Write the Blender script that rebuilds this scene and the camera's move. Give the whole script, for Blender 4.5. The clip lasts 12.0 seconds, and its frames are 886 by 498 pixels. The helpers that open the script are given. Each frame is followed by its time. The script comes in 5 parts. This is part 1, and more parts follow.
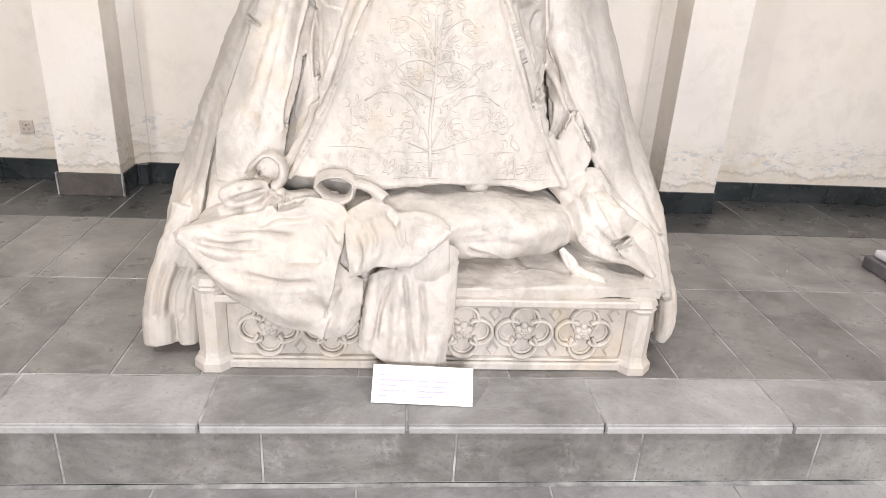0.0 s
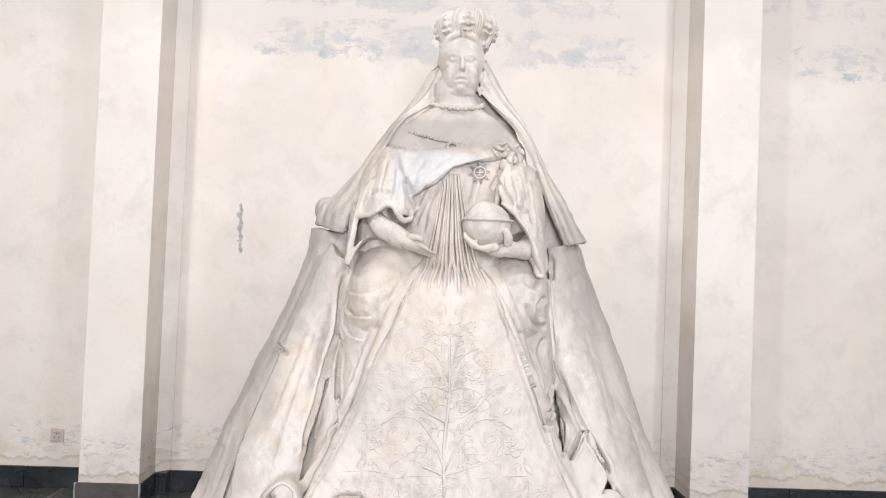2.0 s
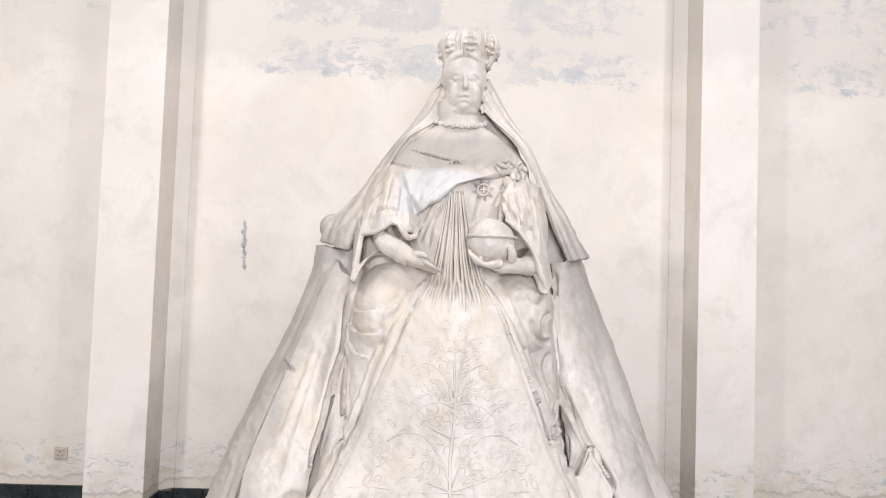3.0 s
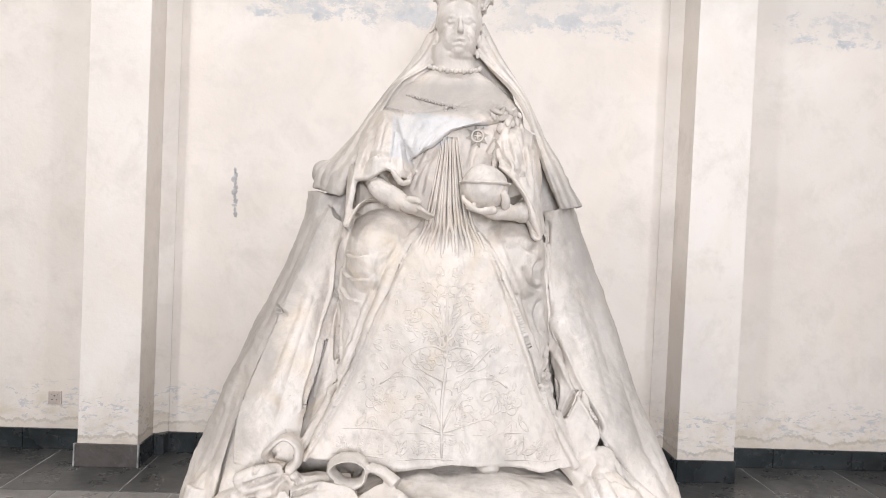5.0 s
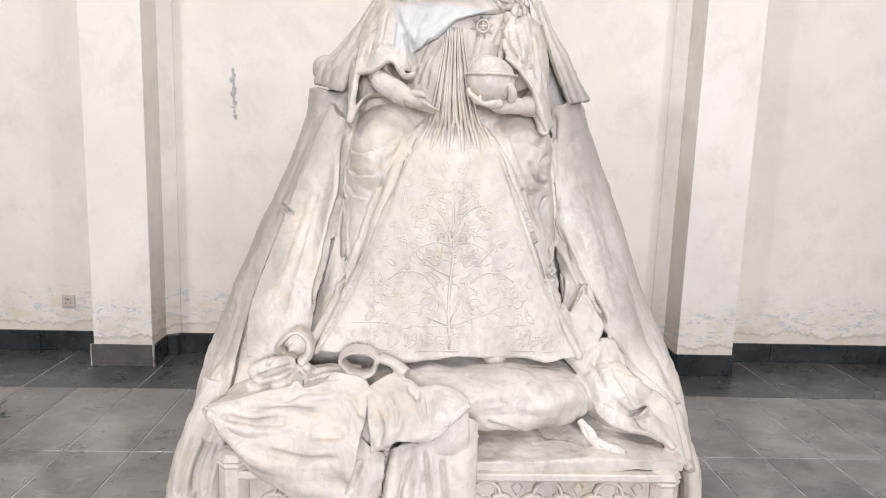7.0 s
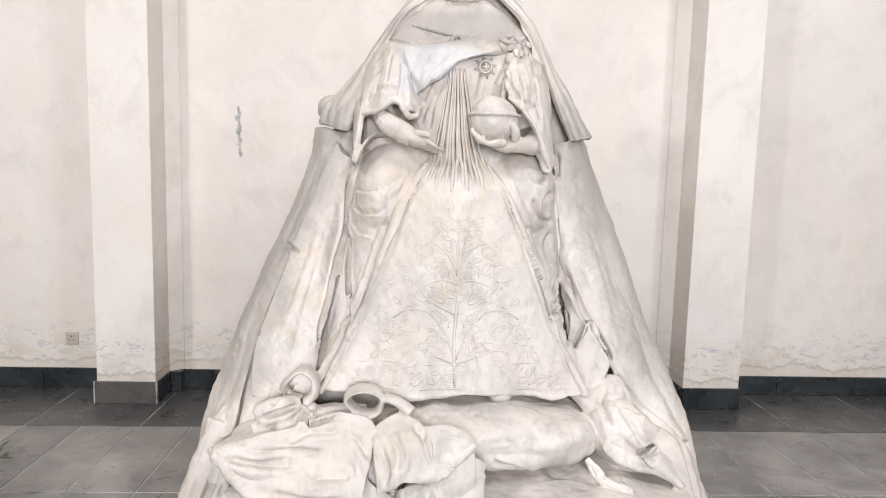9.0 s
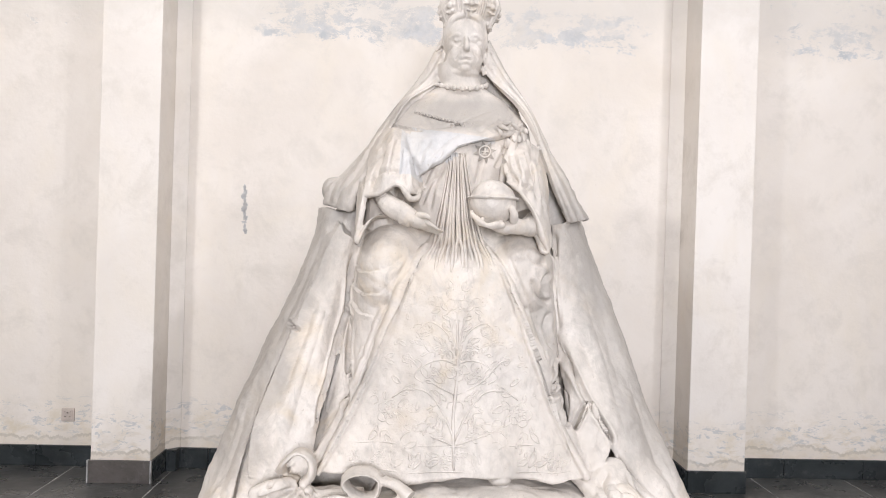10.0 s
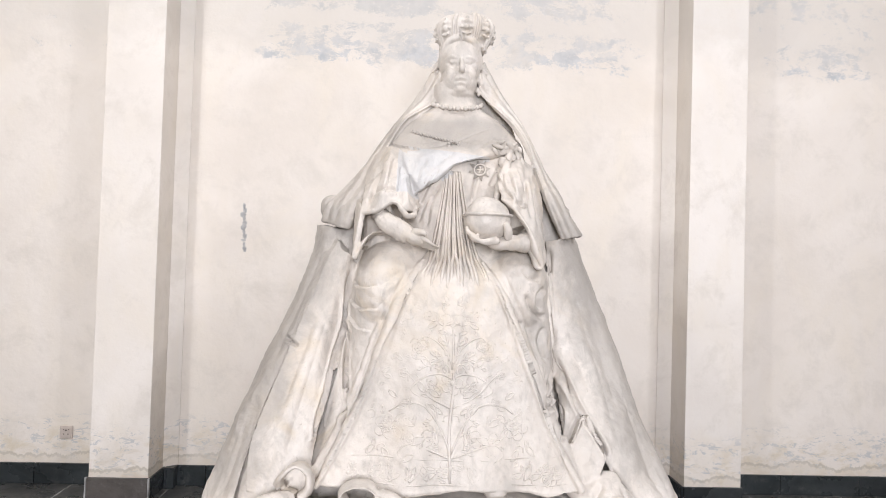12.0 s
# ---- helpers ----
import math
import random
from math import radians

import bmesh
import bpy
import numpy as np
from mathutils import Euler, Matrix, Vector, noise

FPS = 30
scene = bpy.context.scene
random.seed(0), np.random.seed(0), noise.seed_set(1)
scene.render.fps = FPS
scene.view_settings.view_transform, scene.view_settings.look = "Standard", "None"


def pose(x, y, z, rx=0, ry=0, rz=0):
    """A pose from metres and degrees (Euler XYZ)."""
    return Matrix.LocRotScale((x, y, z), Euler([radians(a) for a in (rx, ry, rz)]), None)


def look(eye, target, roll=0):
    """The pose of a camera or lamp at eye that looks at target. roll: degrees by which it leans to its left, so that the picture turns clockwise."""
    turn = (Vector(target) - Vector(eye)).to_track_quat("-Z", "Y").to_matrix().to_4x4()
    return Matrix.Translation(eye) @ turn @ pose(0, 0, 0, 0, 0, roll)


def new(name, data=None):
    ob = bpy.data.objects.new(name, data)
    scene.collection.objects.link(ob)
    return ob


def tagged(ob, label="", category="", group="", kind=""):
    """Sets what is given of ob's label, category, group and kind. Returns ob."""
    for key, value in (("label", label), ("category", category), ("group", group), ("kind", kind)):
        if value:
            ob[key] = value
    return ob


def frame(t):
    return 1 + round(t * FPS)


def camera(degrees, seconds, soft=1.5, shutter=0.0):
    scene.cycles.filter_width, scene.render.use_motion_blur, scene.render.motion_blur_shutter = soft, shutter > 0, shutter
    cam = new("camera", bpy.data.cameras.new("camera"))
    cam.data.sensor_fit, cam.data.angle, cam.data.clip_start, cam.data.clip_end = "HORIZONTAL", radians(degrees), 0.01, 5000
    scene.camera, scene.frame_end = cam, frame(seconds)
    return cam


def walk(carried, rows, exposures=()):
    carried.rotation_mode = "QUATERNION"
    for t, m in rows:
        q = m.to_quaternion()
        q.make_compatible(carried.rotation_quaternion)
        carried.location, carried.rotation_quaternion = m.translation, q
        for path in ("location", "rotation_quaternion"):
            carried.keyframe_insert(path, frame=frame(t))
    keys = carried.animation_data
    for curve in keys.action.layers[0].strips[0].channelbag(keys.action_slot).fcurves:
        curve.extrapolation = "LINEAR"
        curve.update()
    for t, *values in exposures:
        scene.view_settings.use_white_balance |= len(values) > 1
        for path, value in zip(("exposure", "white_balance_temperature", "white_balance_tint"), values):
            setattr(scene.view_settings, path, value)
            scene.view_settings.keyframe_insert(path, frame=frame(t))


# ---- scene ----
cam = camera(67.3, 12.0, soft=0.8)
PATH = [
    (0, (-0.21, -2.353, 1.516), (-0.04, -0.512, 0.755), 3.4),
    (0.5, (-0.196, -2.427, 1.549), (-0.033, -0.521, 0.965), 3.6),
    (1, (-0.174, -2.442, 1.625), (-0.055, -0.49, 1.206), 2.2),
    (1.5, (-0.182, -2.44, 1.643), (-0.085, -0.447, 1.499), 1.7),
    (2, (-0.168, -2.442, 1.717), (-0.105, -0.444, 1.761), 2.3),
    (2.5, (-0.181, -2.464, 1.726), (-0.123, -0.467, 1.809), 2.0),
    (4.3, (-0.198, -2.474, 1.709), (-0.114, -0.478, 1.801), 2.2),
    (4.5, (-0.201, -2.476, 1.706), (-0.11, -0.479, 1.768), 2.2),
    (5, (-0.203, -2.47, 1.686), (-0.106, -0.473, 1.639), 2.5),
    (5.5, (-0.203, -2.463, 1.676), (-0.106, -0.468, 1.569), 2.6),
    (6, (-0.204, -2.456, 1.659), (-0.103, -0.463, 1.525), 2.3),
    (6.5, (-0.208, -2.455, 1.653), (-0.102, -0.468, 1.457), 2.0),
    (7, (-0.215, -2.464, 1.625), (-0.117, -0.492, 1.309), 1.9),
    (7.2, (-0.209, -2.463, 1.611), (-0.119, -0.494, 1.269), 1.7),
    (8.1, (-0.214, -2.47, 1.575), (-0.13, -0.502, 1.09), 1.7),
    (8.8, (-0.215, -2.476, 1.58), (-0.139, -0.507, 1.239), 1.7),
    (9, (-0.23, -2.47, 1.663), (-0.139, -0.485, 1.434), 1.5),
    (9.5, (-0.223, -2.498, 1.683), (-0.173, -0.499, 1.622), 1.7),
    (10, (-0.224, -2.511, 1.695), (-0.144, -0.512, 1.685), 1.8),
    (10.5, (-0.23, -2.539, 1.7), (-0.13, -0.542, 1.742), 1.7),
    (11, (-0.22, -2.549, 1.692), (-0.113, -0.553, 1.763), 1.6),
    (11.5, (-0.211, -2.555, 1.687), (-0.111, -0.558, 1.755), 1.6),
    (12, (-0.215, -2.572, 1.677), (-0.132, -0.574, 1.727), 1.7),
]
walk(cam, [(t, look(eye, target, roll)) for t, eye, target, roll in PATH],
     exposures=[(0.0, -0.10, 6600, 9), (0.5, -0.11, 6600, 9), (1.0, -0.14, 6520, 8.5), (1.6, -0.24, 6390, 9), (12.0, -0.25, 6390, 9)])

# ---------------------------------------------------------------- world and light
world = bpy.data.worlds.new("world")
scene.world = world
world.use_nodes = True
wn = world.node_tree
sky = wn.nodes.new("ShaderNodeTexSky")
sky.sky_type, sky.sun_disc = "NISHITA", False
sky.sun_elevation, sky.sun_rotation = radians(40), radians(160)
wn.links.new(sky.outputs[0], wn.nodes["Background"].inputs[0])
wn.nodes["Background"].inputs[1].default_value = 0.08
scene.view_settings.exposure = 0.0


def area_lamp(name, x, y, z, sx, sy, watts, colour, target):
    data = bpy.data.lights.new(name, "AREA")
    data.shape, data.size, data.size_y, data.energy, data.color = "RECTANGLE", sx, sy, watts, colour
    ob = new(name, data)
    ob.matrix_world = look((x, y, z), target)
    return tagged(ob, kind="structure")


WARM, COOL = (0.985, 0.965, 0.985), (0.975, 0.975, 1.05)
area_lamp("ceiling_light", -4.4, -3.4, 6.0, 0.26, 0.26, 190, WARM, (0, 1.4, 1.2))
area_lamp("ceiling_light", -3.9, -1.55, 6.0, 0.26, 0.26, 62, WARM, (0, 1.4, 1.0))
area_lamp("ceiling_light", 2.95, -1.57, 6.0, 0.26, 0.26, 62, COOL, (0, 1.4, 1.0))
area_lamp("ceiling_light", 4.2, -3.4, 6.0, 0.26, 0.26, 165, COOL, (0, 1.4, 1.2))
# unseen front fill added low behind the camera; no fixture stands there
area_lamp("front_fill_light", 0.0, -6.6, 2.2, 2.0, 1.2, 510, COOL, (0, 1.5, 0.9))


# ---------------------------------------------------------------- materials
def material(name, rough=0.6):
    m = bpy.data.materials.new(name)
    m.use_nodes = True
    n, k = m.node_tree.nodes, m.node_tree.links
    b = n["Principled BSDF"]
    b.inputs["Roughness"].default_value = rough
    return m, n, k, b


def noise_node(n, k, scale, detail=4.0, rough=0.55, vec=None, dist=0.0):
    t = n.new("ShaderNodeTexNoise")
    t.inputs["Scale"].default_value, t.inputs["Detail"].default_value = scale, detail
    t.inputs["Roughness"].default_value, t.inputs["Distortion"].default_value = rough, dist
    if vec is not None:
        k.new(vec, t.inputs["Vector"])
    return t.outputs["Fac"]


def ramp(n, k, fac, stops):
    r = n.new("ShaderNodeValToRGB")
    e = r.color_ramp.elements
    e[0].position, e[0].color = stops[0][0], (*stops[0][1], 1)
    e[1].position, e[1].color = stops[-1][0], (*stops[-1][1], 1)
    for p, c in stops[1:-1]:
        x = e.new(p)
        x.color = (*c, 1)
    k.new(fac, r.inputs[0])
    return r.outputs[0]


def grey(v):
    return (v, v, v)


def mix(n, k, fac, a, b, mode="MIX"):
    x = n.new("ShaderNodeMix")
    x.data_type, x.blend_type = "RGBA", mode
    for sock, val in ((0, fac), (6, a), (7, b)):
        if isinstance(val, (int, float)):
            x.inputs[sock].default_value = val
        elif isinstance(val, tuple):
            x.inputs[sock].default_value = (*val, 1)
        else:
            k.new(val, x.inputs[sock])
    return x.outputs[2]


def calc(n, k, op, a, b=0.0, clamp=False):
    x = n.new("ShaderNodeMath")
    x.operation, x.use_clamp = op, clamp
    for i, val in enumerate((a, b)):
        if isinstance(val, (int, float)):
            x.inputs[i].default_value = val
        else:
            k.new(val, x.inputs[i])
    return x.outputs[0]


def place(n):
    return n.new("ShaderNodeNewGeometry").outputs["Position"]


def axes(n, k, vec):
    s = n.new("ShaderNodeSeparateXYZ")
    k.new(vec, s.inputs[0])
    return s.outputs


def stretch(n, k, vec, sx, sy, sz):
    m = n.new("ShaderNodeMapping")
    m.inputs["Scale"].default_value = (sx, sy, sz)
    k.new(vec, m.inputs["Vector"])
    return m.outputs[0]


def band(n, k, val, lo, hi, soft):
    """1 between lo and hi, fading over soft."""
    a = calc(n, k, "MULTIPLY", calc(n, k, "SUBTRACT", val, lo - soft), 1 / soft, True)
    b = calc(n, k, "MULTIPLY", calc(n, k, "SUBTRACT", hi + soft, val), 1 / soft, True)
    return calc(n, k, "MULTIPLY", a, b)


def bump(n, k, b, height, strength, dist):
    x = n.new("ShaderNodeBump")
    x.inputs["Strength"].default_value, x.inputs["Distance"].default_value = strength, dist
    k.new(height, x.inputs["Height"])
    k.new(x.outputs[0], b.inputs["Normal"])


def marble_material(name, base, warm, cool):
    m, n, k, b = material(name, 0.55)
    p = place(n)
    big = ramp(n, k, noise_node(n, k, 2.2, 5, 0.6, p, 0.6), [(0.36, grey(0)), (0.66, grey(1))])
    col = mix(n, k, big, base, warm)
    st = ramp(n, k, noise_node(n, k, 4.5, 6, 0.65, stretch(n, k, p, 1, 1, 0.55), 0.4), [(0.48, grey(0)), (0.68, grey(0.85))])
    col = mix(n, k, st, col, cool)
    ochre = ramp(n, k, noise_node(n, k, 3.1, 5, 0.6, p, 1.2), [(0.54, grey(0)), (0.74, grey(0.6))])
    col = mix(n, k, ochre, col, (0.56, 0.46, 0.33))
    veil = ramp(n, k, noise_node(n, k, 0.9, 3, 0.5, p, 0.4), [(0.42, grey(0)), (0.62, grey(0.45))])
    col = mix(n, k, veil, col, cool)
    smear = ramp(n, k, noise_node(n, k, 14, 6, 0.7, stretch(n, k, p, 1, 1, 0.5), 0.8), [(0.50, grey(0)), (0.66, grey(0.6))])
    col = mix(n, k, smear, col, cool)
    # shade painted into the mantle's outer falls; the breast darker too; both with ragged edges
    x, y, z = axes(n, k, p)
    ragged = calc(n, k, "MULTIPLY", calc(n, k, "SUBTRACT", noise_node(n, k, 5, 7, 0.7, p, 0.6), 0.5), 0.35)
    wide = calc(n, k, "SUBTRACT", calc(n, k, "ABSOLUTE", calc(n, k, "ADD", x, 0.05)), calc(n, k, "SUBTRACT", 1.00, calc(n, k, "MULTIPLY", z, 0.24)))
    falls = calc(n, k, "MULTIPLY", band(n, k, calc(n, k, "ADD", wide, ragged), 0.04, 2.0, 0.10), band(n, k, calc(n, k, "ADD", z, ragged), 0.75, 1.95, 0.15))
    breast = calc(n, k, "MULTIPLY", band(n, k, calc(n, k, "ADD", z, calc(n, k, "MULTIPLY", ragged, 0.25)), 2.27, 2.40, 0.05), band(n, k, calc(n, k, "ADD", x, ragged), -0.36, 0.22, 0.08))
    darkened = calc(n, k, "MULTIPLY", calc(n, k, "MAXIMUM", falls, breast), 0.62, True)
    col = mix(n, k, darkened, col, tuple(v * 0.74 for v in cool[:1]) + tuple(v * 0.735 for v in cool[1:]))
    speck = ramp(n, k, noise_node(n, k, 46, 3, 0.7, p), [(0.665, grey(0)), (0.72, grey(0.6))])
    col = mix(n, k, speck, col, (0.36, 0.31, 0.25))
    k.new(col, b.inputs["Base Color"])
    b.inputs["Specular IOR Level"].default_value = 0.35
    fine = noise_node(n, k, 60, 5, 0.65, p)
    mid = noise_node(n, k, 11, 4, 0.6, p)
    bump(n, k, b, calc(n, k, "ADD", calc(n, k, "MULTIPLY", fine, 0.3), mid), 0.5, 0.014)
    return m


COOL_MARBLE = marble_material("bluish_marble", (0.56, 0.553, 0.55), (0.55, 0.525, 0.495), (0.42, 0.415, 0.41))
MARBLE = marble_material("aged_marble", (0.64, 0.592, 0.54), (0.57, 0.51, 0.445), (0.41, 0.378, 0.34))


def plaster_material(name, base, stain, flaking=True):
    m, n, k, b = material(name, 0.85)
    p = place(n)
    x, y, z = axes(n, k, p)
    big = ramp(n, k, noise_node(n, k, 0.9, 5, 0.6, p, 0.5), [(0.35, grey(0)), (0.7, grey(1))])
    col = mix(n, k, big, base, stain)
    drip = ramp(n, k, noise_node(n, k, 2.0, 5, 0.6, stretch(n, k, p, 1.3, 1.3, 0.7), 0.8), [(0.45, grey(0)), (0.75, grey(0.5))])
    col = mix(n, k, drip, col, (0.70, 0.63, 0.53))
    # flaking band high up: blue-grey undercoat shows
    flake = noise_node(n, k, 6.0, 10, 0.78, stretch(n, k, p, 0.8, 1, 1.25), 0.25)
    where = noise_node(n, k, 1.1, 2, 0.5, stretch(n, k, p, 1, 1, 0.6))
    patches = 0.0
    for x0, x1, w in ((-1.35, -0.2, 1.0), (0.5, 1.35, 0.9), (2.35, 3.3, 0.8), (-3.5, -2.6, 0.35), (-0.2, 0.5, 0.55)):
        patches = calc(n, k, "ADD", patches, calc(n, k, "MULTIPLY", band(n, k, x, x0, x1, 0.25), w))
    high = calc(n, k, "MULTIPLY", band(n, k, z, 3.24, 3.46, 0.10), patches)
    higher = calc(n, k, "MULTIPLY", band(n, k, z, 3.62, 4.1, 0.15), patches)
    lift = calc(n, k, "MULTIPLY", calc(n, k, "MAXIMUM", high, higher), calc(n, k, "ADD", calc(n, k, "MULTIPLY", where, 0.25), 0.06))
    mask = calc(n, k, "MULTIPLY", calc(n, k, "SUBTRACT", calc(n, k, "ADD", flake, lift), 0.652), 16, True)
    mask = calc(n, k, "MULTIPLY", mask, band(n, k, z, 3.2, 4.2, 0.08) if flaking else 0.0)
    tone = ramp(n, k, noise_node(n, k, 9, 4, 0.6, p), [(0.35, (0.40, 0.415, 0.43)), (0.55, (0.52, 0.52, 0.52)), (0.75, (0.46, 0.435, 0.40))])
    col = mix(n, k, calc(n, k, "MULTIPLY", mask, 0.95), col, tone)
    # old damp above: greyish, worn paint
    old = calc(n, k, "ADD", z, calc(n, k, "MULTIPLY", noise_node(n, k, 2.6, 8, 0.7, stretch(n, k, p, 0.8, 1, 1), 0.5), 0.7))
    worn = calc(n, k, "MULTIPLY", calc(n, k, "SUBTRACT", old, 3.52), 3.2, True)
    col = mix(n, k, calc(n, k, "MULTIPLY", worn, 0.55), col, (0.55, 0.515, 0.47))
    # rising damp and salts near the floor
    low = band(n, k, z, 0.0, 0.30, 0.22)
    damp = ramp(n, k, noise_node(n, k, 7, 7, 0.7, stretch(n, k, p, 0.8, 0.8, 1.4), 0.5), [(0.47, grey(0)), (0.62, grey(0.75))])
    col = mix(n, k, calc(n, k, "MULTIPLY", low, damp), col, (0.58, 0.50, 0.38))
    spot = ramp(n, k, noise_node(n, k, 17, 7, 0.75, stretch(n, k, p, 0.7, 0.7, 1.5), 0.6), [(0.55, grey(0)), (0.585, grey(0.9))])
    near = band(n, k, z, 0.20, 0.44, 0.10)
    spotm = calc(n, k, "MULTIPLY", calc(n, k, "MULTIPLY", spot, near), 0.8)
    col = mix(n, k, spotm, col, (0.44, 0.45, 0.46))
    edge = calc(n, k, "ADD", z, calc(n, k, "MULTIPLY", noise_node(n, k, 3.0, 6, 0.7, stretch(n, k, p, 1, 1, 0.2)), 0.26))
    peel = band(n, k, edge, 0.335, 0.350, 0.006)
    col = mix(n, k, calc(n, k, "MULTIPLY", peel, 0.55), col, (0.33, 0.29, 0.24))
    bare = band(n, k, edge, 0.0, 0.33, 0.03)
    col = mix(n, k, calc(n, k, "MULTIPLY", bare, 0.45), col, (0.60, 0.53, 0.44))
    scuff = ramp(n, k, noise_node(n, k, 3.2, 9, 0.75, p, 0.3), [(0.50, grey(0)), (0.66, grey(0.75))])
    col = mix(n, k, scuff, col, (0.62, 0.57, 0.51))
    tiny = ramp(n, k, noise_node(n, k, 30, 3, 0.8, p), [(0.735, grey(0)), (0.76, grey(0.7))])
    col = mix(n, k, tiny, col, (0.50, 0.44, 0.36))
    k.new(col, b.inputs["Base Color"])
    h = calc(n, k, "ADD", noise_node(n, k, 3.5, 5, 0.6, p), calc(n, k, "MULTIPLY", noise_node(n, k, 50, 3, 0.6, p), 0.08))
    h = calc(n, k, "SUBTRACT", h, calc(n, k, "MULTIPLY", calc(n, k, "ADD", mask, spotm), 0.10))
    bump(n, k, b, h, 0.35, 0.02)
    return m


PILASTER = plaster_material("pilaster_limewash", (0.755, 0.705, 0.65), (0.67, 0.615, 0.555), False)
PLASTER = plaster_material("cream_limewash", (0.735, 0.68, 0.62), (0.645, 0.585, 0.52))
HALL = plaster_material("hall_limewash", (0.56, 0.53, 0.49), (0.50, 0.47, 0.43))


def stone_material(name, dark, light, rough, vein):
    m, n, k, b = material(name, rough)
    p = place(n)
    info = n.new("ShaderNodeObjectInfo").outputs["Random"]
    v = calc(n, k, "ADD", calc(n, k, "MULTIPLY", noise_node(n, k, 2.4, 8, 0.7, stretch(n, k, p, 1, 1.2, 1.3), 0.4), 1.0), calc(n, k, "MULTIPLY", calc(n, k, "SUBTRACT", info, 0.5), 0.14))
    col = ramp(n, k, v, [(0.3, dark), (0.72, light)])
    sc = ramp(n, k, noise_node(n, k, 7, 9, 0.75, stretch(n, k, p, 1, 1.3, 1), 0.5), [(0.56, grey(0)), (0.72, grey(0.45))])
    col = mix(n, k, sc, col, vein)
    pits = ramp(n, k, noise_node(n, k, 60, 2, 0.5, p), [(0.3, grey(0.35)), (0.42, grey(0))])
    col = mix(n, k, pits, col, dark)
    k.new(col, b.inputs["Base Color"])
    rr = ramp(n, k, noise_node(n, k, 5, 5, 0.6, p), [(0.3, grey(max(0.05, rough - 0.12))), (0.7, grey(rough + 0.16))])
    k.new(rr, b.inputs["Roughness"])
    bump(n, k, b, calc(n, k, "ADD", noise_node(n, k, 14, 6, 0.65, p), calc(n, k, "MULTIPLY", noise_node(n, k, 3, 3, 0.5, p), 1.2)), 0.22, 0.01)
    return m


SLATE = stone_material("grey_floor_stone", (0.098, 0.092, 0.086), (0.30, 0.282, 0.262), 0.34, (0.41, 0.392, 0.37))
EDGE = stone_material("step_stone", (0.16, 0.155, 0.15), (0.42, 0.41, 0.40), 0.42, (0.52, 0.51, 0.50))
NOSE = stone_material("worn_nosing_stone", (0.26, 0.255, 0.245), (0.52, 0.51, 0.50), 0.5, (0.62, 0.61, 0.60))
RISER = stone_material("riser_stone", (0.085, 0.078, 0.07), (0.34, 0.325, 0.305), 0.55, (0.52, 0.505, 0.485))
BORDER = stone_material("dark_border_stone", (0.034, 0.035, 0.035), (0.090, 0.090, 0.086), 0.30, (0.17, 0.17, 0.165))
BLACK = stone_material("black_skirting_stone", (0.012, 0.015, 0.016), (0.042, 0.048, 0.050), 0.26, (0.11, 0.11, 0.105))
BROWN = stone_material("brown_plinth_stone", (0.045, 0.038, 0.034), (0.125, 0.11, 0.10), 0.6, (0.2, 0.19, 0.18))


def plain_material(name, col, rough, var=0.12, scale=30, metal=0.0):
    m, n, k, b = material(name, rough)
    f = noise_node(n, k, scale, 4, 0.6, place(n))
    lo = tuple(c * (1 - var) for c in col)
    hi = tuple(min(1, c * (1 + var)) for c in col)
    k.new(ramp(n, k, f, [(0.3, lo), (0.7, hi)]), b.inputs["Base Color"])
    b.inputs["Metallic"].default_value = metal
    return m


MORTAR = plain_material("pale_mortar", (0.34, 0.335, 0.325), 0.9, 0.6, 7)
CEIL = plain_material("ceiling_paint", (0.78, 0.75, 0.70), 0.9, 0.04, 2)
PAPER = plain_material("white_card", (0.86, 0.86, 0.85), 0.5, 0.02, 12)
INK = plain_material("grey_print", (0.47, 0.43, 0.52), 0.7, 0.2, 80)
PLASTIC = plain_material("ivory_plastic", (0.50, 0.43, 0.38), 0.4, 0.08, 40)
SLOT = plain_material("dark_slot", (0.10, 0.08, 0.07), 0.6, 0.1, 40)
CHIP = plain_material("exposed_grey_undercoat", (0.42, 0.41, 0.40), 0.9, 0.25, 40)
GREYSTONE = plain_material("grey_pedestal_paint", (0.64, 0.61, 0.635), 0.6, 0.1, 8)
DARKSTONE = plain_material("dark_pedestal_foot", (0.11, 0.105, 0.11), 0.5, 0.25, 12)
LEAF = plain_material("dark_leaf", (0.045, 0.065, 0.04), 0.5, 0.4, 25)
POT = plain_material("brown_clay_pot", (0.20, 0.09, 0.06), 0.7, 0.2, 20)


# ---------------------------------------------------------------- mesh helpers
def mesh_from(name, verts, faces, mat, smooth=False):
    me = bpy.data.meshes.new(name)
    me.from_pydata([tuple(map(float, v)) for v in verts], [], [tuple(map(int, f)) for f in faces])
    me.materials.append(mat)
    if smooth:
        me.polygons.foreach_set("use_smooth", [True] * len(me.polygons))
    me.update()
    return me


def box_bm(x0, y0, z0, x1, y1, z1, bevel=0.0, segs=1):
    bm = bmesh.new()
    bmesh.ops.create_cube(bm, size=1.0)
    for v in bm.verts:
        v.co = Vector(((x0, x1)[v.co.x > 0], (y0, y1)[v.co.y > 0], (z0, z1)[v.co.z > 0]))
    if bevel:
        bmesh.ops.bevel(bm, geom=bm.edges[:], offset=bevel, segments=segs, affect="EDGES", profile=0.5)
    return bm


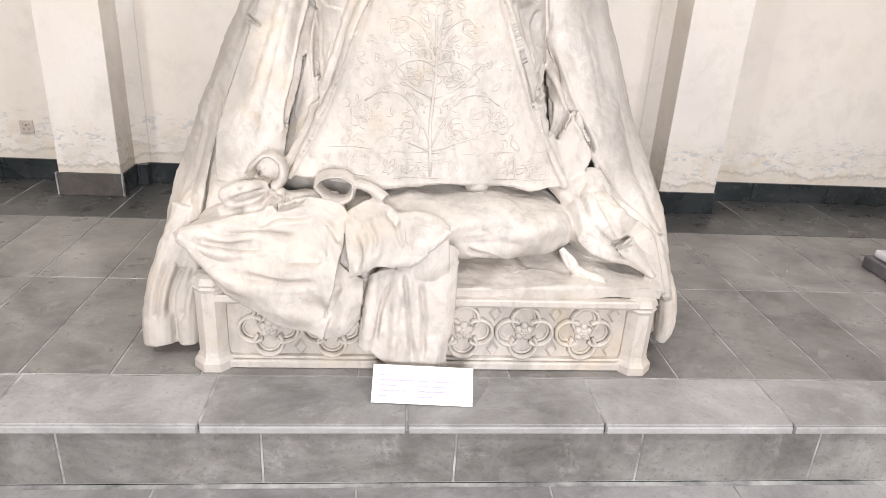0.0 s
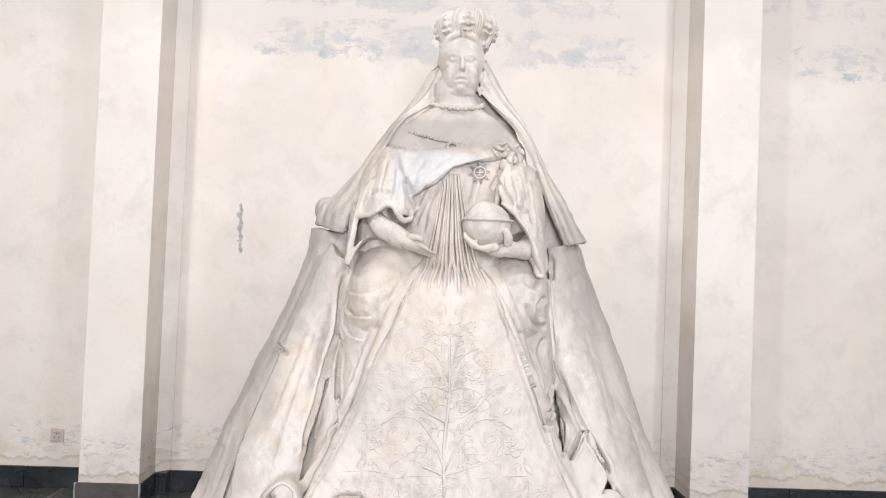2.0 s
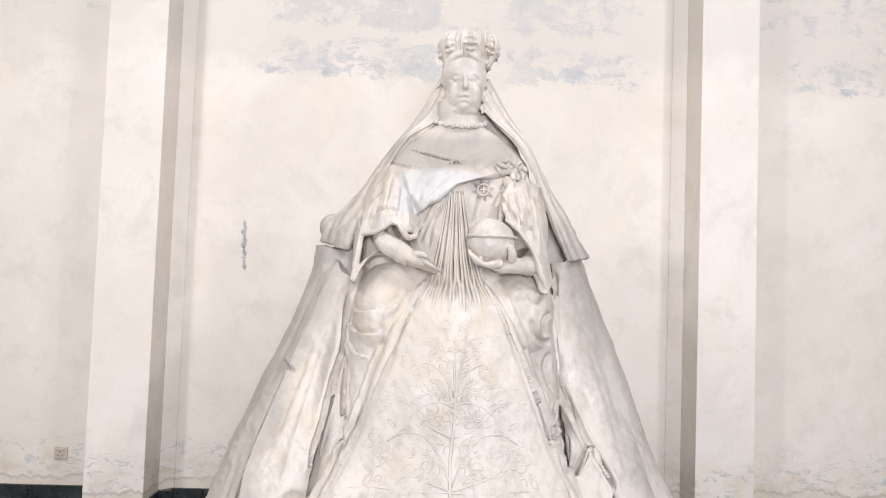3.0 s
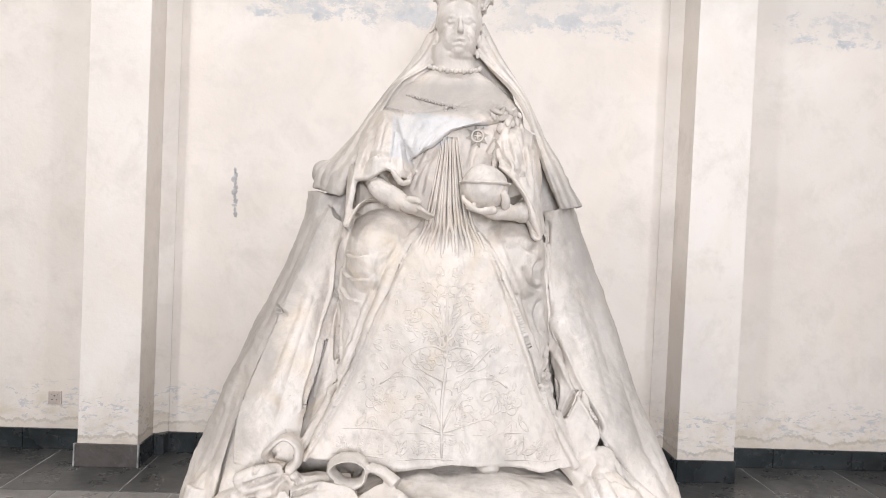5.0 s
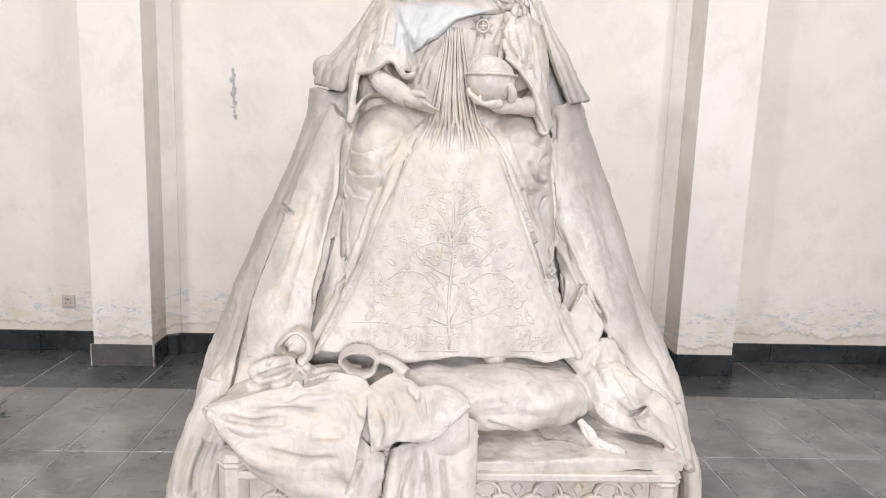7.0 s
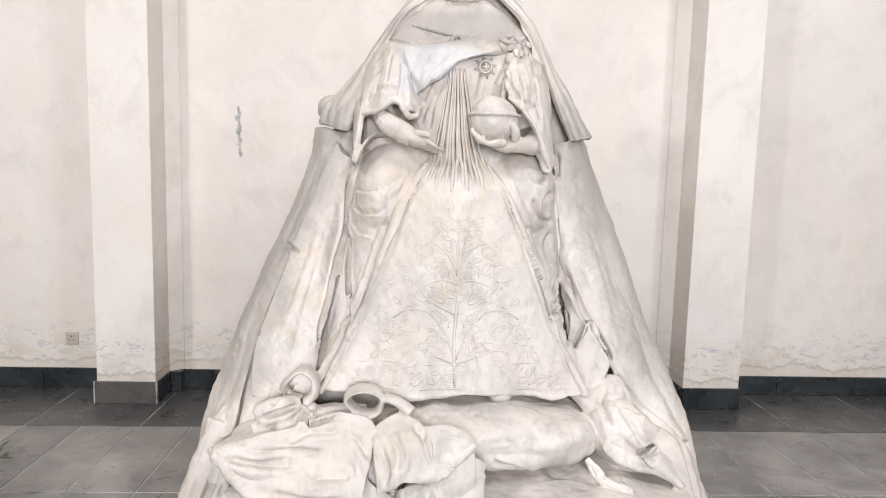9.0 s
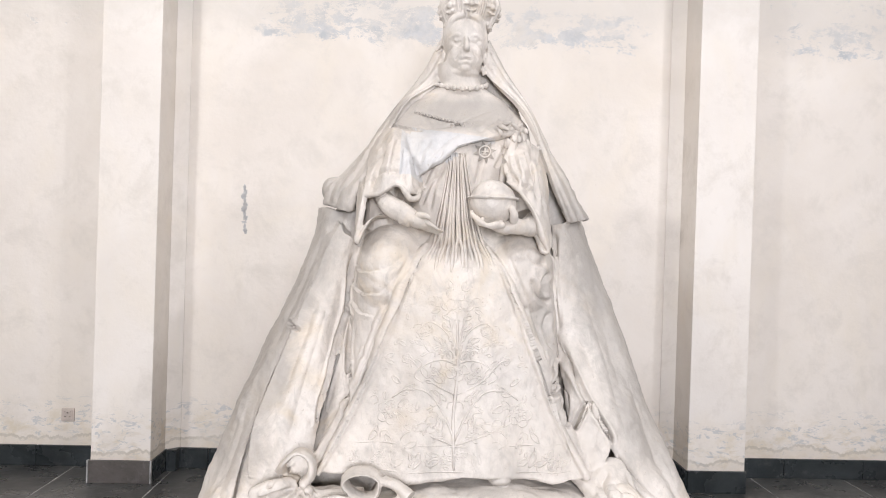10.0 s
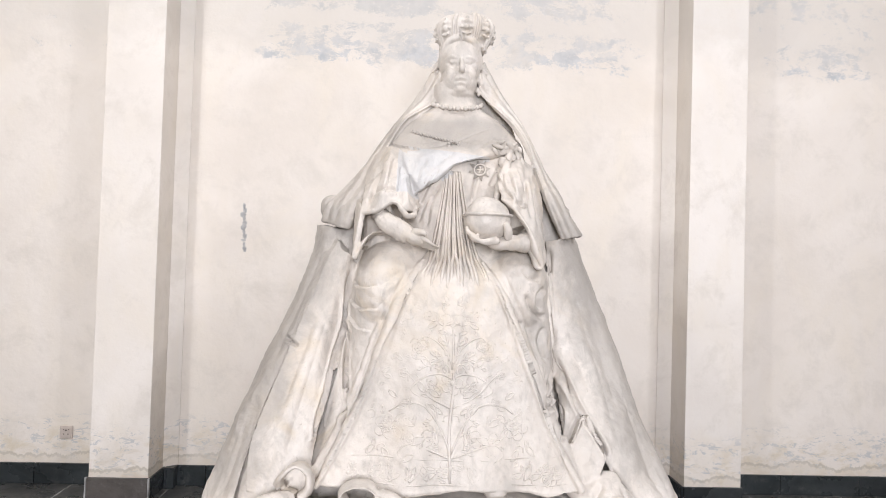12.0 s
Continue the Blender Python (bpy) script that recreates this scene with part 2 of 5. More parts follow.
def part(name, bm, mat, parent=None, label="", smooth=False):
    me = bpy.data.meshes.new(name)
    bm.to_mesh(me)
    bm.free()
    me.materials.append(mat)
    if smooth:
        me.polygons.foreach_set("use_smooth", [True] * len(me.polygons))
    ob = new(name, me)
    ob.parent = parent
    return tagged(ob, label=label)


def join_boxes(boxes, bevel=0.0):
    bm = bmesh.new()
    for b in boxes:
        one = box_bm(*b, bevel=bevel)
        tmp = bpy.data.meshes.new("tmp")
        one.to_mesh(tmp)
        one.free()
        bm.from_mesh(tmp)
        bpy.data.meshes.remove(tmp)
    return bm


# ---------------------------------------------------------------- the room
WALL_Y, FACE_Y = 2.47, 2.13
STEP_Y, LOW_Z = -0.366, -0.285
LP, RP = (-2.41, -2.006), (1.746, 2.16)
TOP = 6.6

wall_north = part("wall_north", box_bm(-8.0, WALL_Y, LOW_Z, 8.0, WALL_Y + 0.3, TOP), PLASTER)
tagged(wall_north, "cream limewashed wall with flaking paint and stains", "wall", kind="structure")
for a, b, nm in ((*LP, "pilaster"), (*RP, "pilaster")):
    pil = part(nm, box_bm(a, FACE_Y, 0.0, b, WALL_Y - 0.002, TOP - 0.002, 0.006, 2), PILASTER)
    tagged(pil, "cream plastered wall pilaster with chipped base", "pilaster", group="pilasters", kind="structure")
# splayed fillets where the pilasters meet the bay between them
for x, s in ((LP[1] + 0.001, 1), (RP[0] - 0.001, -1)):
    tri = ((x, WALL_Y - 0.001), (x + s * 0.088, WALL_Y - 0.001), (x + s * 0.086, WALL_Y - 0.010), (x, WALL_Y - 0.075))
    vs = [(u, v, z) for z in (0.0, TOP - 0.002) for u, v in tri]
    fs = [(0, 1, 5, 4), (1, 2, 6, 5), (2, 3, 7, 6), (3, 0, 4, 7), (3, 2, 1, 0), (4, 5, 6, 7)]
    st = new("trim", mesh_from("trim", vs, [f if s > 0 else f[::-1] for f in fs], PILASTER))
    tagged(st, "splayed plaster fillet beside the pilaster", "trim", kind="structure")
for nm, c in (("wall_south", (-8.0, -7.3, LOW_Z, 8.0, -7.0, TOP)), ("wall_west", (-8.3, -7.3, LOW_Z, -8.0, 2.77, TOP)), ("wall_east", (8.0, -7.3, LOW_Z, 8.3, 2.77, TOP))):
    tagged(part(nm, box_bm(*c), HALL), "plain limewashed hall wall", "wall", kind="structure")
tagged(part("ceiling", box_bm(-8.3, -7.3, TOP, 8.3, 2.77, TOP + 0.2), CEIL), "plain painted ceiling", "ceiling", kind="structure")

# platform bed (mortar shows in the joints) and lower floor
platform = part("platform", box_bm(-8.0, STEP_Y + 0.024, LOW_Z, 8.0, WALL_Y, -0.0028), MORTAR)
tagged(platform, "raised stone-paved platform with pale mortar joints", "platform", kind="structure")
floor = part("floor", box_bm(-8.0, -7.0, LOW_Z - 0.2, 8.0, STEP_Y + 0.024, LOW_Z - 0.003), MORTAR)
tagged(floor, "grey stone slab floor below the platform step", "floor", kind="structure")

SLAB_MESH = {}


def slab(x0, x1, y0, y1, mat, parent, top=0.0, gap=0.007, name="slab", thick=0.04):
    """One paving slab with softened edges; alike slabs share a mesh."""
    sx, sy = round(x1 - x0 - gap, 3), round(y1 - y0 - gap, 3)
    key = (sx, sy, mat.name, thick)
    if key not in SLAB_MESH:
        bm = box_bm(-sx / 2, -sy / 2, -thick, sx / 2, sy / 2, 0, 0.003)
        me = bpy.data.meshes.new(name)
        bm.to_mesh(me)
        bm.free()
        me.materials.append(mat)
        SLAB_MESH[key] = me
    ob = new(name, SLAB_MESH[key])
    ob.parent = parent
    ob.location = ((x0 + x1) / 2, (y0 + y1) / 2, top + random.uniform(-0.0006, 0.0012))
    return ob


def row_of_slabs(xs, y0, y1, mat, parent, top=0.0):
    for a, b in zip(xs, xs[1:]):
        slab(a, b, y0, y1, mat, parent, top)


def steps(start, pitch, lo, hi):
    i0 = math.ceil((lo - start) / pitch)
    return [round(start + pitch * i, 3) for i in range(i0, int((hi - start) / pitch) + 1)]


# front edging, field rows and the dark border along the wall
row_of_slabs(steps(-0.119, 0.74, -8.0, 8.0), STEP_Y, -0.055, EDGE, platform)
for i, (a, b) in enumerate(((-0.055, 0.82), (0.82, 1.70))):
    row_of_slabs(steps(-1.62 + (0.0, 0.0)[i], 0.345, -8.0, -0.9), a, b, SLATE, platform)
    row_of_slabs(steps(1.375, 0.345, 0.9, 8.0), a, b, SLATE, platform)
    row_of_slabs([-0.93, -0.31, 0.31, 1.03], a, b, SLATE, platform)
row_of_slabs(steps(-1.95, 0.72, -8.0, 8.0), 1.70, WALL_Y - 0.002, BORDER, platform)

# worn pale arris along the step
for a, b in zip(steps(-0.119, 0.74, -8.0, 8.0), steps(-0.119, 0.74, -8.0, 8.0)[1:]):
    part("nosing", box_bm(a + 0.006, STEP_Y - 0.006, -0.036, b - 0.006, STEP_Y + 0.006, -0.006, 0.005, 2), NOSE, platform)

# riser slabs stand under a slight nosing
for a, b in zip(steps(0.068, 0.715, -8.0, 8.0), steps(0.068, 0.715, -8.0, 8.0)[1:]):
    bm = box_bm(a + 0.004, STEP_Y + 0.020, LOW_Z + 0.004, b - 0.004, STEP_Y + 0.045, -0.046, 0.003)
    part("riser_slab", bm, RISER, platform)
for i in range(9):
    row_of_slabs(steps(-0.3 + 0.2 * (i % 2), 0.74, -8.0, 8.0), STEP_Y - 0.74 * (i + 1) + 0.32, STEP_Y - 0.74 * i + (0.002 if i == 0 else 0.32), EDGE if i == 0 else SLATE, floor, LOW_Z)

# skirting of black stone, plinths of the pilasters
SK = 0.148


def skirting(x0, x1, y):
    xs = [x0] + [v for v in steps(-2.95, 0.62, x0 + 0.12, x1 - 0.12)] + [x1]
    root = new("baseboard")
    tagged(root, "polished black stone skirting slabs", "skirting", kind="structure")
    for a, b in zip(xs, xs[1:]):
        part("skirting_slab", box_bm(a + 0.002, y - 0.022, 0.0, b - 0.002, y, SK, 0.003), BLACK, root)


skirting(-7.99, LP[0] - 0.016, WALL_Y)
skirting(LP[1] + 0.086, RP[0] - 0.086, WALL_Y)
skirting(RP[1] + 0.016, 7.99, WALL_Y)
for (a, b), mat, lab in ((LP, BROWN, "brown-grey stone plinth with pale mortar corners"), (RP, BLACK, "polished black stone plinth")):
    root = tagged(new("baseboard"), lab, "skirting", kind="structure")
    part("face_slab", box_bm(a - 0.004, FACE_Y - 0.02, 0.0, b + 0.004, FACE_Y, SK + 0.008, 0.003), mat, root)
    part("side_slab", box_bm(b, FACE_Y + 0.001, 0.0, b + 0.015, WALL_Y - 0.024, SK + 0.005, 0.003), BLACK, root)
    part("side_slab", box_bm(a - 0.015, FACE_Y + 0.001, 0.0, a, WALL_Y - 0.024, SK + 0.005, 0.003), BLACK, root)
    x0, x1 = (b + 0.017, b + 0.089) if mat is BROWN else (a - 0.089, a - 0.017)
    part("corner_slab", box_bm(x0, WALL_Y - 0.096, 0.0, x1, WALL_Y - 0.003, SK + 0.003, 0.003), BLACK, root)
    if mat is BROWN:
        for x in (a - 0.016, b + 0.005):
            part("mortar_strip", box_bm(x, FACE_Y - 0.023, 0.0, x + 0.011, FACE_Y - 0.002, SK + 0.01, 0.002), MORTAR, root)


# ---------------------------------------------------------------- carving helpers
def spline(knots, per):
    """Catmull-Rom through rows of numbers."""
    q = np.array(knots, float)
    q = np.vstack([2 * q[0] - q[1], q, 2 * q[-1] - q[-2]])
    out = []
    for i in range(1, len(q) - 2):
        a, b, c, d = q[i - 1], q[i], q[i + 1], q[i + 2]
        for s in np.linspace(0, 1, per, endpoint=False):
            out.append(0.5 * (2 * b + (c - a) * s + (2 * a - 5 * b + 4 * c - d) * s * s + (3 * b - a - 3 * c + d) * s ** 3))
    out.append(q[-2])
    return np.array(out)


class Clay:
    """Gathers closed shells for one carved body."""

    def __init__(self):
        self.verts, self.faces = [], []

    def add(self, verts, faces):
        o = len(self.verts)
        self.verts += [tuple(v) for v in verts]
        self.faces += [tuple(i + o for i in f) for f in faces]

    def rings(self, rings, closed=False):
        n, m = len(rings[0]), len(rings)
        faces = []
        for i in range(m if closed else m - 1):
            j = (i + 1) % m
            for a in range(n):
                b = (a + 1) % n
                faces.append((i * n + a, i * n + b, j * n + b, j * n + a))
        if not closed:
            faces.append(tuple(range(n))[::-1])
            faces.append(tuple((m - 1) * n + a for a in range(n)))
        self.add([v for r in rings for v in r], faces)

    def tube(self, knots, per=7, sides=16, ref=(0, 1, 0), closed=False):
        """Knots (x, y, z, half width across, half depth towards ref)."""
        if closed:
            k = list(knots)
            q = spline([k[-1]] + k + [k[0], k[1]], per)[per:-per - 1]
        else:
            q = spline(knots, per)
        pts = q[:, :3]
        tan = np.gradient(pts, axis=0)
        if closed:
            tan = np.roll(pts, -1, 0) - np.roll(pts, 1, 0)
        rings, w0 = [], None
        for p, t, r in zip(pts, tan, q[:, 3:5]):
            t = t / (np.linalg.norm(t) + 1e-9)
            w = np.cross(t, ref)
            if np.linalg.norm(w) < 0.15:
                w = w0 if w0 is not None else np.cross(t, (0.3, 0.2, 1.0))
            w = w / np.linalg.norm(w)
            if w0 is not None and np.dot(w, w0) < 0:
                w = -w
            w0 = w
            d = np.cross(t, w)
            ang = np.linspace(0, 2 * np.pi, sides, endpoint=False)
            rings.append([p + w * max(r[0], 0.001) * math.cos(a) + d * max(r[1], 0.001) * math.sin(a) for a in ang])
        self.rings(rings, closed)

    def loft(self, knots, per=8, sides=72, power=2.0, fold=None):
        """Level sections (z, centre x, centre y, half x, half y); fold(angle, z) swells them."""
        rings = []
        for z, cx, cy, hx, hy in spline(knots, per):
            ring = []
            for a in np.linspace(0, 2 * np.pi, sides, endpoint=False):
                c, s = math.cos(a), math.sin(a)
                g = 1.0 + (fold(a, z) if fold else 0.0)
                ring.append((cx + hx * g * math.copysign(abs(c) ** (2 / power), c), cy + hy * g * math.copysign(abs(s) ** (2 / power), s), z))
            rings.append(ring)
        self.rings(rings)

    def blob(self, c, r, turn=(0, 0, 0), n=14, power=2.0, warp=None):
        m = Euler([radians(a) for a in turn]).to_matrix()
        rings = []
        for i in range(1, n):
            th = math.pi * i / n
            ring = []
            for a in np.linspace(0, 2 * np.pi, 2 * n, endpoint=False):
                v = [math.sin(th) * math.cos(a), math.sin(th) * math.sin(a), math.cos(th)]
                v = [math.copysign(abs(e) ** (2 / power), e) * q for e, q in zip(v, r)]
                if warp:
                    v = warp(v)
                ring.append(tuple(m @ Vector(v) + Vector(c)))
            rings.append(ring)
        self.rings(rings[::-1])

    def sheet(self, fn, nu, nv, thick):
        """Cloth of that thickness on the surface fn(u, v)."""
        g = np.array([[fn(u, v) for v in np.linspace(0, 1, nv)] for u in np.linspace(0, 1, nu)], float)
        n = np.cross(np.gradient(g, axis=0), np.gradient(g, axis=1))
        n /= np.linalg.norm(n, axis=2, keepdims=True) + 1e-9
        both = np.concatenate([(g + n * thick / 2).reshape(-1, 3), (g - n * thick / 2).reshape(-1, 3)])
        o, faces = nu * nv, []
        for i in range(nu - 1):
            for j in range(nv - 1):
                a, b, c, d = i * nv + j, (i + 1) * nv + j, (i + 1) * nv + j + 1, i * nv + j + 1
                faces += [(a, b, c, d), (o + d, o + c, o + b, o + a)]
        rim = [i * nv for i in range(nu)] + [(nu - 1) * nv + j for j in range(1, nv)] + [i * nv + nv - 1 for i in range(nu - 2, -1, -1)] + [j for j in range(nv - 2, 0, -1)]
        for a, b in zip(rim, rim[1:] + rim[:1]):
            faces.append((b, a, o + a, o + b))
        self.add(both, faces)

    def drape(self, a, b, thick=0.03, bulge=0.0, waves=(), nu=48, nv=30):
        """Cloth stretched from the edge a to the edge b, swelling forward between them, with folds (size, across, along, start)."""
        ea, eb = spline(a, 12), spline(b, 12)
        ta, tb = np.linspace(0, 1, len(ea)), np.linspace(0, 1, len(eb))

        def f(u, v):
            p = np.array([np.interp(u, ta, ea[:, i]) * (1 - v) + np.interp(u, tb, eb[:, i]) * v for i in range(3)])
            hold = math.sin(math.pi * min(1, max(0, v))) ** 0.6
            p[1] -= bulge * math.sin(math.pi * v) ** 0.8
            for amp, across, along, start in waves:
                p[1] -= amp * math.sin(across * v + along * u + start) * (0.35 + 0.65 * hold)
            p[2] = max(0.012, p[2])
            return p
        self.sheet(f, nu, nv, thick)

    def mesh(self, name, mat):
        return mesh_from(name, self.verts, self.faces, mat, True)


def uneven(co):
    """Hand-worked unevenness of cut stone: long soft waves, fading on the head."""
    rng = np.random.default_rng(3)
    off = np.zeros(len(co))
    for wave, amp, count, flat in ((0.34, 0.0030, 10, 0.3), (0.15, 0.0022, 14, 0.45), (0.05, 0.0008, 16, 1.0)):
        for _ in range(count):
            k = rng.normal(size=3) * (1, 1, flat)
            k *= 2 * math.pi / wave / np.linalg.norm(k)
            off += amp * math.sqrt(2 / count) * np.sin(co @ k + rng.uniform(0, 6.28) + 1.3 * np.sin(co @ (k[[1, 2, 0]] * 0.4)))
    return off * np.clip((2.32 - co[:, 2]) / 0.1, 0.15, 1.0)


STROKES = []


def chisel(kind, width, depth, *points):
    """A stroke on the carved skin: "cut" leaves a crease, "lap" raises the cloth on the stroke's right-hand side over the other."""
    STROKES.append((kind, width, depth, points))


def work_skin(co, no):
    """How far each stroke moves the skin along its normals."""
    off = np.zeros(len(co))
    for kind, width, depth, points in STROKES:
        q = spline(points, 6)
        reach = 3.5 * width if kind == "cut" else 6 * width
        near = np.nonzero(((co > q.min(0) - (reach, 0.07, reach)) & (co < q.max(0) + (reach, 0.07, reach))).all(1) & (no[:, 1] < 0.4))[0]
        if not len(near):
            continue
        p = co[near]
        best = np.full(len(near), 1e9)
        side, along, deep = np.zeros(len(near)), np.zeros(len(near)), np.zeros(len(near))
        for i, (a, b) in enumerate(zip(q, q[1:])):
            ab = (b - a)[[0, 2]]
            ap = (p - a)[:, [0, 2]]
            t = np.clip(ap @ ab / (ab @ ab + 1e-12), 0, 1)
            gap = ap - t[:, None] * ab
            dist = np.hypot(gap[:, 0], gap[:, 1])
            closer = dist < best
            best[closer] = dist[closer]
            side[closer] = (gap[:, 0] * ab[1] - gap[:, 1] * ab[0])[closer]
            along[closer] = ((i + t) / (len(q) - 1))[closer]
            deep[closer] = np.abs(p[:, 1] - a[1] - t * (b - a)[1])[closer]
        fade = np.clip(np.minimum(along, 1 - along) * 7, 0.0, 1) * (deep < 0.07)
        if kind == "cut":
            move = -depth * np.exp(-(best / width) ** 1.3) + 0.25 * depth * np.exp(-((best - 2.2 * width) / width) ** 2)
        else:
            move = np.where(side > 0, depth * np.exp(-best / (2.5 * width)), -0.7 * depth * np.exp(-best / width))
        off[near] += move * fade
    return off


def carve(clay, name, mat, voxel, relax):
    """Melts the shells of a body into one skin, then works it with the chisel."""
    ob = new(name, clay.mesh(name, mat))
    r = ob.modifiers.new("melt", "REMESH")
    r.mode, r.voxel_size, r.use_smooth_shade = "VOXEL", voxel, True
    s = ob.modifiers.new("relax", "SMOOTH")
    s.factor, s.iterations = 0.5, relax
    me = bpy.data.meshes.new_from_object(ob.evaluated_get(bpy.context.evaluated_depsgraph_get()))
    old = ob.data
    bpy.data.objects.remove(ob)
    bpy.data.meshes.remove(old)
    me.name = name
    n = len(me.vertices)
    co, no = np.empty(n * 3), np.empty(n * 3)
    me.vertices.foreach_get("co", co)
    me.vertices.foreach_get("normal", no)
    co, no = co.reshape(-1, 3), no.reshape(-1, 3)
    me.vertices.foreach_set("co", (co + no * (uneven(co) + work_skin(co, no))[:, None]).ravel())
    me.update()
    return me


def lerp(knots, t):
    """Linear reading of (t, value) rows."""
    return float(np.interp(t, [k[0] for k in knots], [k[1] for k in knots]))


# ---------------------------------------------------------------- the statue
CX = -0.035                      # the figure's own middle


def gown_edge(z):
    """Left and right edge of the embroidered front of the gown at a height."""
    lo = lerp(((0.70, -0.615), (0.95, -0.475), (1.25, -0.362), (1.50, -0.285), (1.66, -0.20), (1.76, -0.12)), z)
    hi = lerp(((0.70, 0.545), (0.95, 0.405), (1.25, 0.29), (1.50, 0.213), (1.66, 0.125), (1.76, 0.05)), z)
    return lo, hi


def gown_front(x, z):
    """Depth of the gown's front: from the waist forward over the lap, then down to the hem."""
    lo, hi = gown_edge(z)
    u = 2 * (x - lo) / (hi - lo) - 1
    y = lerp(((0.70, 0.315), (0.85, 0.345), (1.05, 0.375), (1.25, 0.395), (1.42, 0.423), (1.55, 0.46), (1.66, 0.515), (1.76, 0.60)), z)
    flare = lerp(((0.70, 0.016), (0.95, 0.007), (1.25, 0.0)), z)
    return y + 0.055 * abs(u) ** 2.2 + flare * math.cos(u * 11.0 + 0.6)


def chest(x, z):
    """Depth of the bodice's front."""
    w = lerp(((1.66, 0.25), (1.9, 0.30), (2.1, 0.36), (2.3, 0.38), (2.42, 0.26)), z)
    d = lerp(((1.66, 0.25), (1.8, 0.24), (1.95, 0.245), (2.08, 0.265), (2.2, 0.25), (2.3, 0.20), (2.42, 0.13)), z)
    c = lerp(((1.66, 0.84), (2.1, 0.88), (2.42, 0.92)), z)
    u = min(1.0, abs(x - CX) / w)
    return c - d * math.sqrt(max(0.0, 1 - u ** 2.2))


def build_statue():
    c = Clay()
    random.seed(4)

    # throne and mantle behind: one mass down to the floor
    c.loft([(0.33, -0.02, 0.92, 0.86, 0.46), (0.6, -0.03, 0.95, 0.84, 0.42), (1.0, -0.04, 0.99, 0.76, 0.36), (1.5, -0.045, 1.03, 0.60, 0.30), (1.82, -0.05, 1.05, 0.56, 0.27), (2.1, CX, 1.06, 0.42, 0.22), (2.3, CX, 1.05, 0.38, 0.16), (2.45, CX, 1.05, 0.28, 0.14), (2.6, -0.02, 1.04, 0.18, 0.12), (2.75, -0.01, 1.02, 0.11, 0.10)], power=2.6, fold=lambda a, z: 0.02 * math.sin(9 * a))
    c.loft([(0.0, -0.03, 0.86, 1.04, 0.50), (0.2, -0.03, 0.88, 1.02, 0.50), (0.45, -0.03, 0.92, 0.96, 0.47), (0.8, -0.03, 0.96, 0.82, 0.40)], power=2.4, fold=lambda a, z: 0.022 * math.sin(13 * a + 1))

    # gown body with its deep side folds
    body = [(0.66, -0.02, 0.92, 0.59, 0.50), (0.9, -0.03, 0.92, 0.53, 0.465), (1.2, -0.03, 0.93, 0.51, 0.44), (1.45, -0.035, 0.94, 0.495, 0.435), (1.60, -0.04, 0.95, 0.47, 0.415), (1.70, -0.04, 0.96, 0.43, 0.37), (1.78, -0.04, 0.96, 0.36, 0.27), (1.83, -0.04, 0.96, 0.28, 0.16)]
    c.loft(body, power=4.6)

    def body_front(x, z):
        cx, cy, hx, hy = (lerp([(k[0], k[j]) for k in body], z) for j in (1, 2, 3, 4))
        u = min(0.995, abs(x - cx) / hx)
        return cy - hy * (1 - u ** 4.6) ** (1 / 4.6)

    for s, x in ((-1, -0.475), (1, 0.40)):
        for dx, top in ((0.03, 1.15), (-0.02, 1.22), (-0.075, 1.3)):
            pts = []
            for t, r in ((0.0, 0.012), (0.4, 0.026), (1.0, 0.032)):
                z = top + (0.72 - top) * t
                xx = x + s * (dx + 0.10 * t * (0.7 + 4 * max(0, -dx) * 0))
                pts.append((xx, body_front(xx, z) + r * 0.3, z, r, r))
            c.tube(pts, sides=12)

    for x in (-0.33, 0.265):
        c.blob((x, 0.82, 1.545), (0.185, 0.345, 0.265), n=26, power=2.4)

    # embroidered front
    def front(u, v):
        z = 0.70 + 1.06 * v
        lo, hi = gown_edge(z)
        x = lo + (hi - lo) * u
        return x, gown_front(x, z), z + 0.012 * math.sin(u * 12.0 + 0.3) * max(0.0, 1 - 7 * v)
    c.sheet(front, 90, 90, 0.05)
    c.loft([(0.735, -0.03, 0.66, 0.50, 0.27), (0.95, -0.03, 0.68, 0.40, 0.26), (1.25, -0.03, 0.70, 0.30, 0.27), (1.5, -0.03, 0.74, 0.24, 0.26), (1.66, -0.03, 0.80, 0.17, 0.2)], power=2.6)
    for side in (0, 1):
        s = (-1, 1)[side]
        path = []
        for z in (0.70, 0.82, 0.98, 1.15, 1.32, 1.48, 1.60, 1.69):
            x = gown_edge(z)[side]
            path.append((x + s * 0.004, gown_front(x, z) - 0.020, z, 0.019, 0.03))
        c.tube(path, sides=10)
        c.tube([(x + s * 0.030, y + 0.075, z, 0.034, 0.036) for x, y, z, _, _ in path[:-1]], sides=10)
    # hem band, slightly proud
    c.tube([(gown_edge(0.715)[0] + 1.16 * t, gown_front(gown_edge(0.715)[0] + 1.16 * t, 0.715) - 0.004, 0.714 + 0.010 * math.sin(t * 12 + 0.3), 0.011, 0.026) for t in np.linspace(0.0, 1.0, 22)], ref=(0, 1, 0), sides=8, per=3)
    for x in (-0.24, 0.165):
        c.blob((x, 0.35, 0.70), (0.05, 0.07, 0.024))

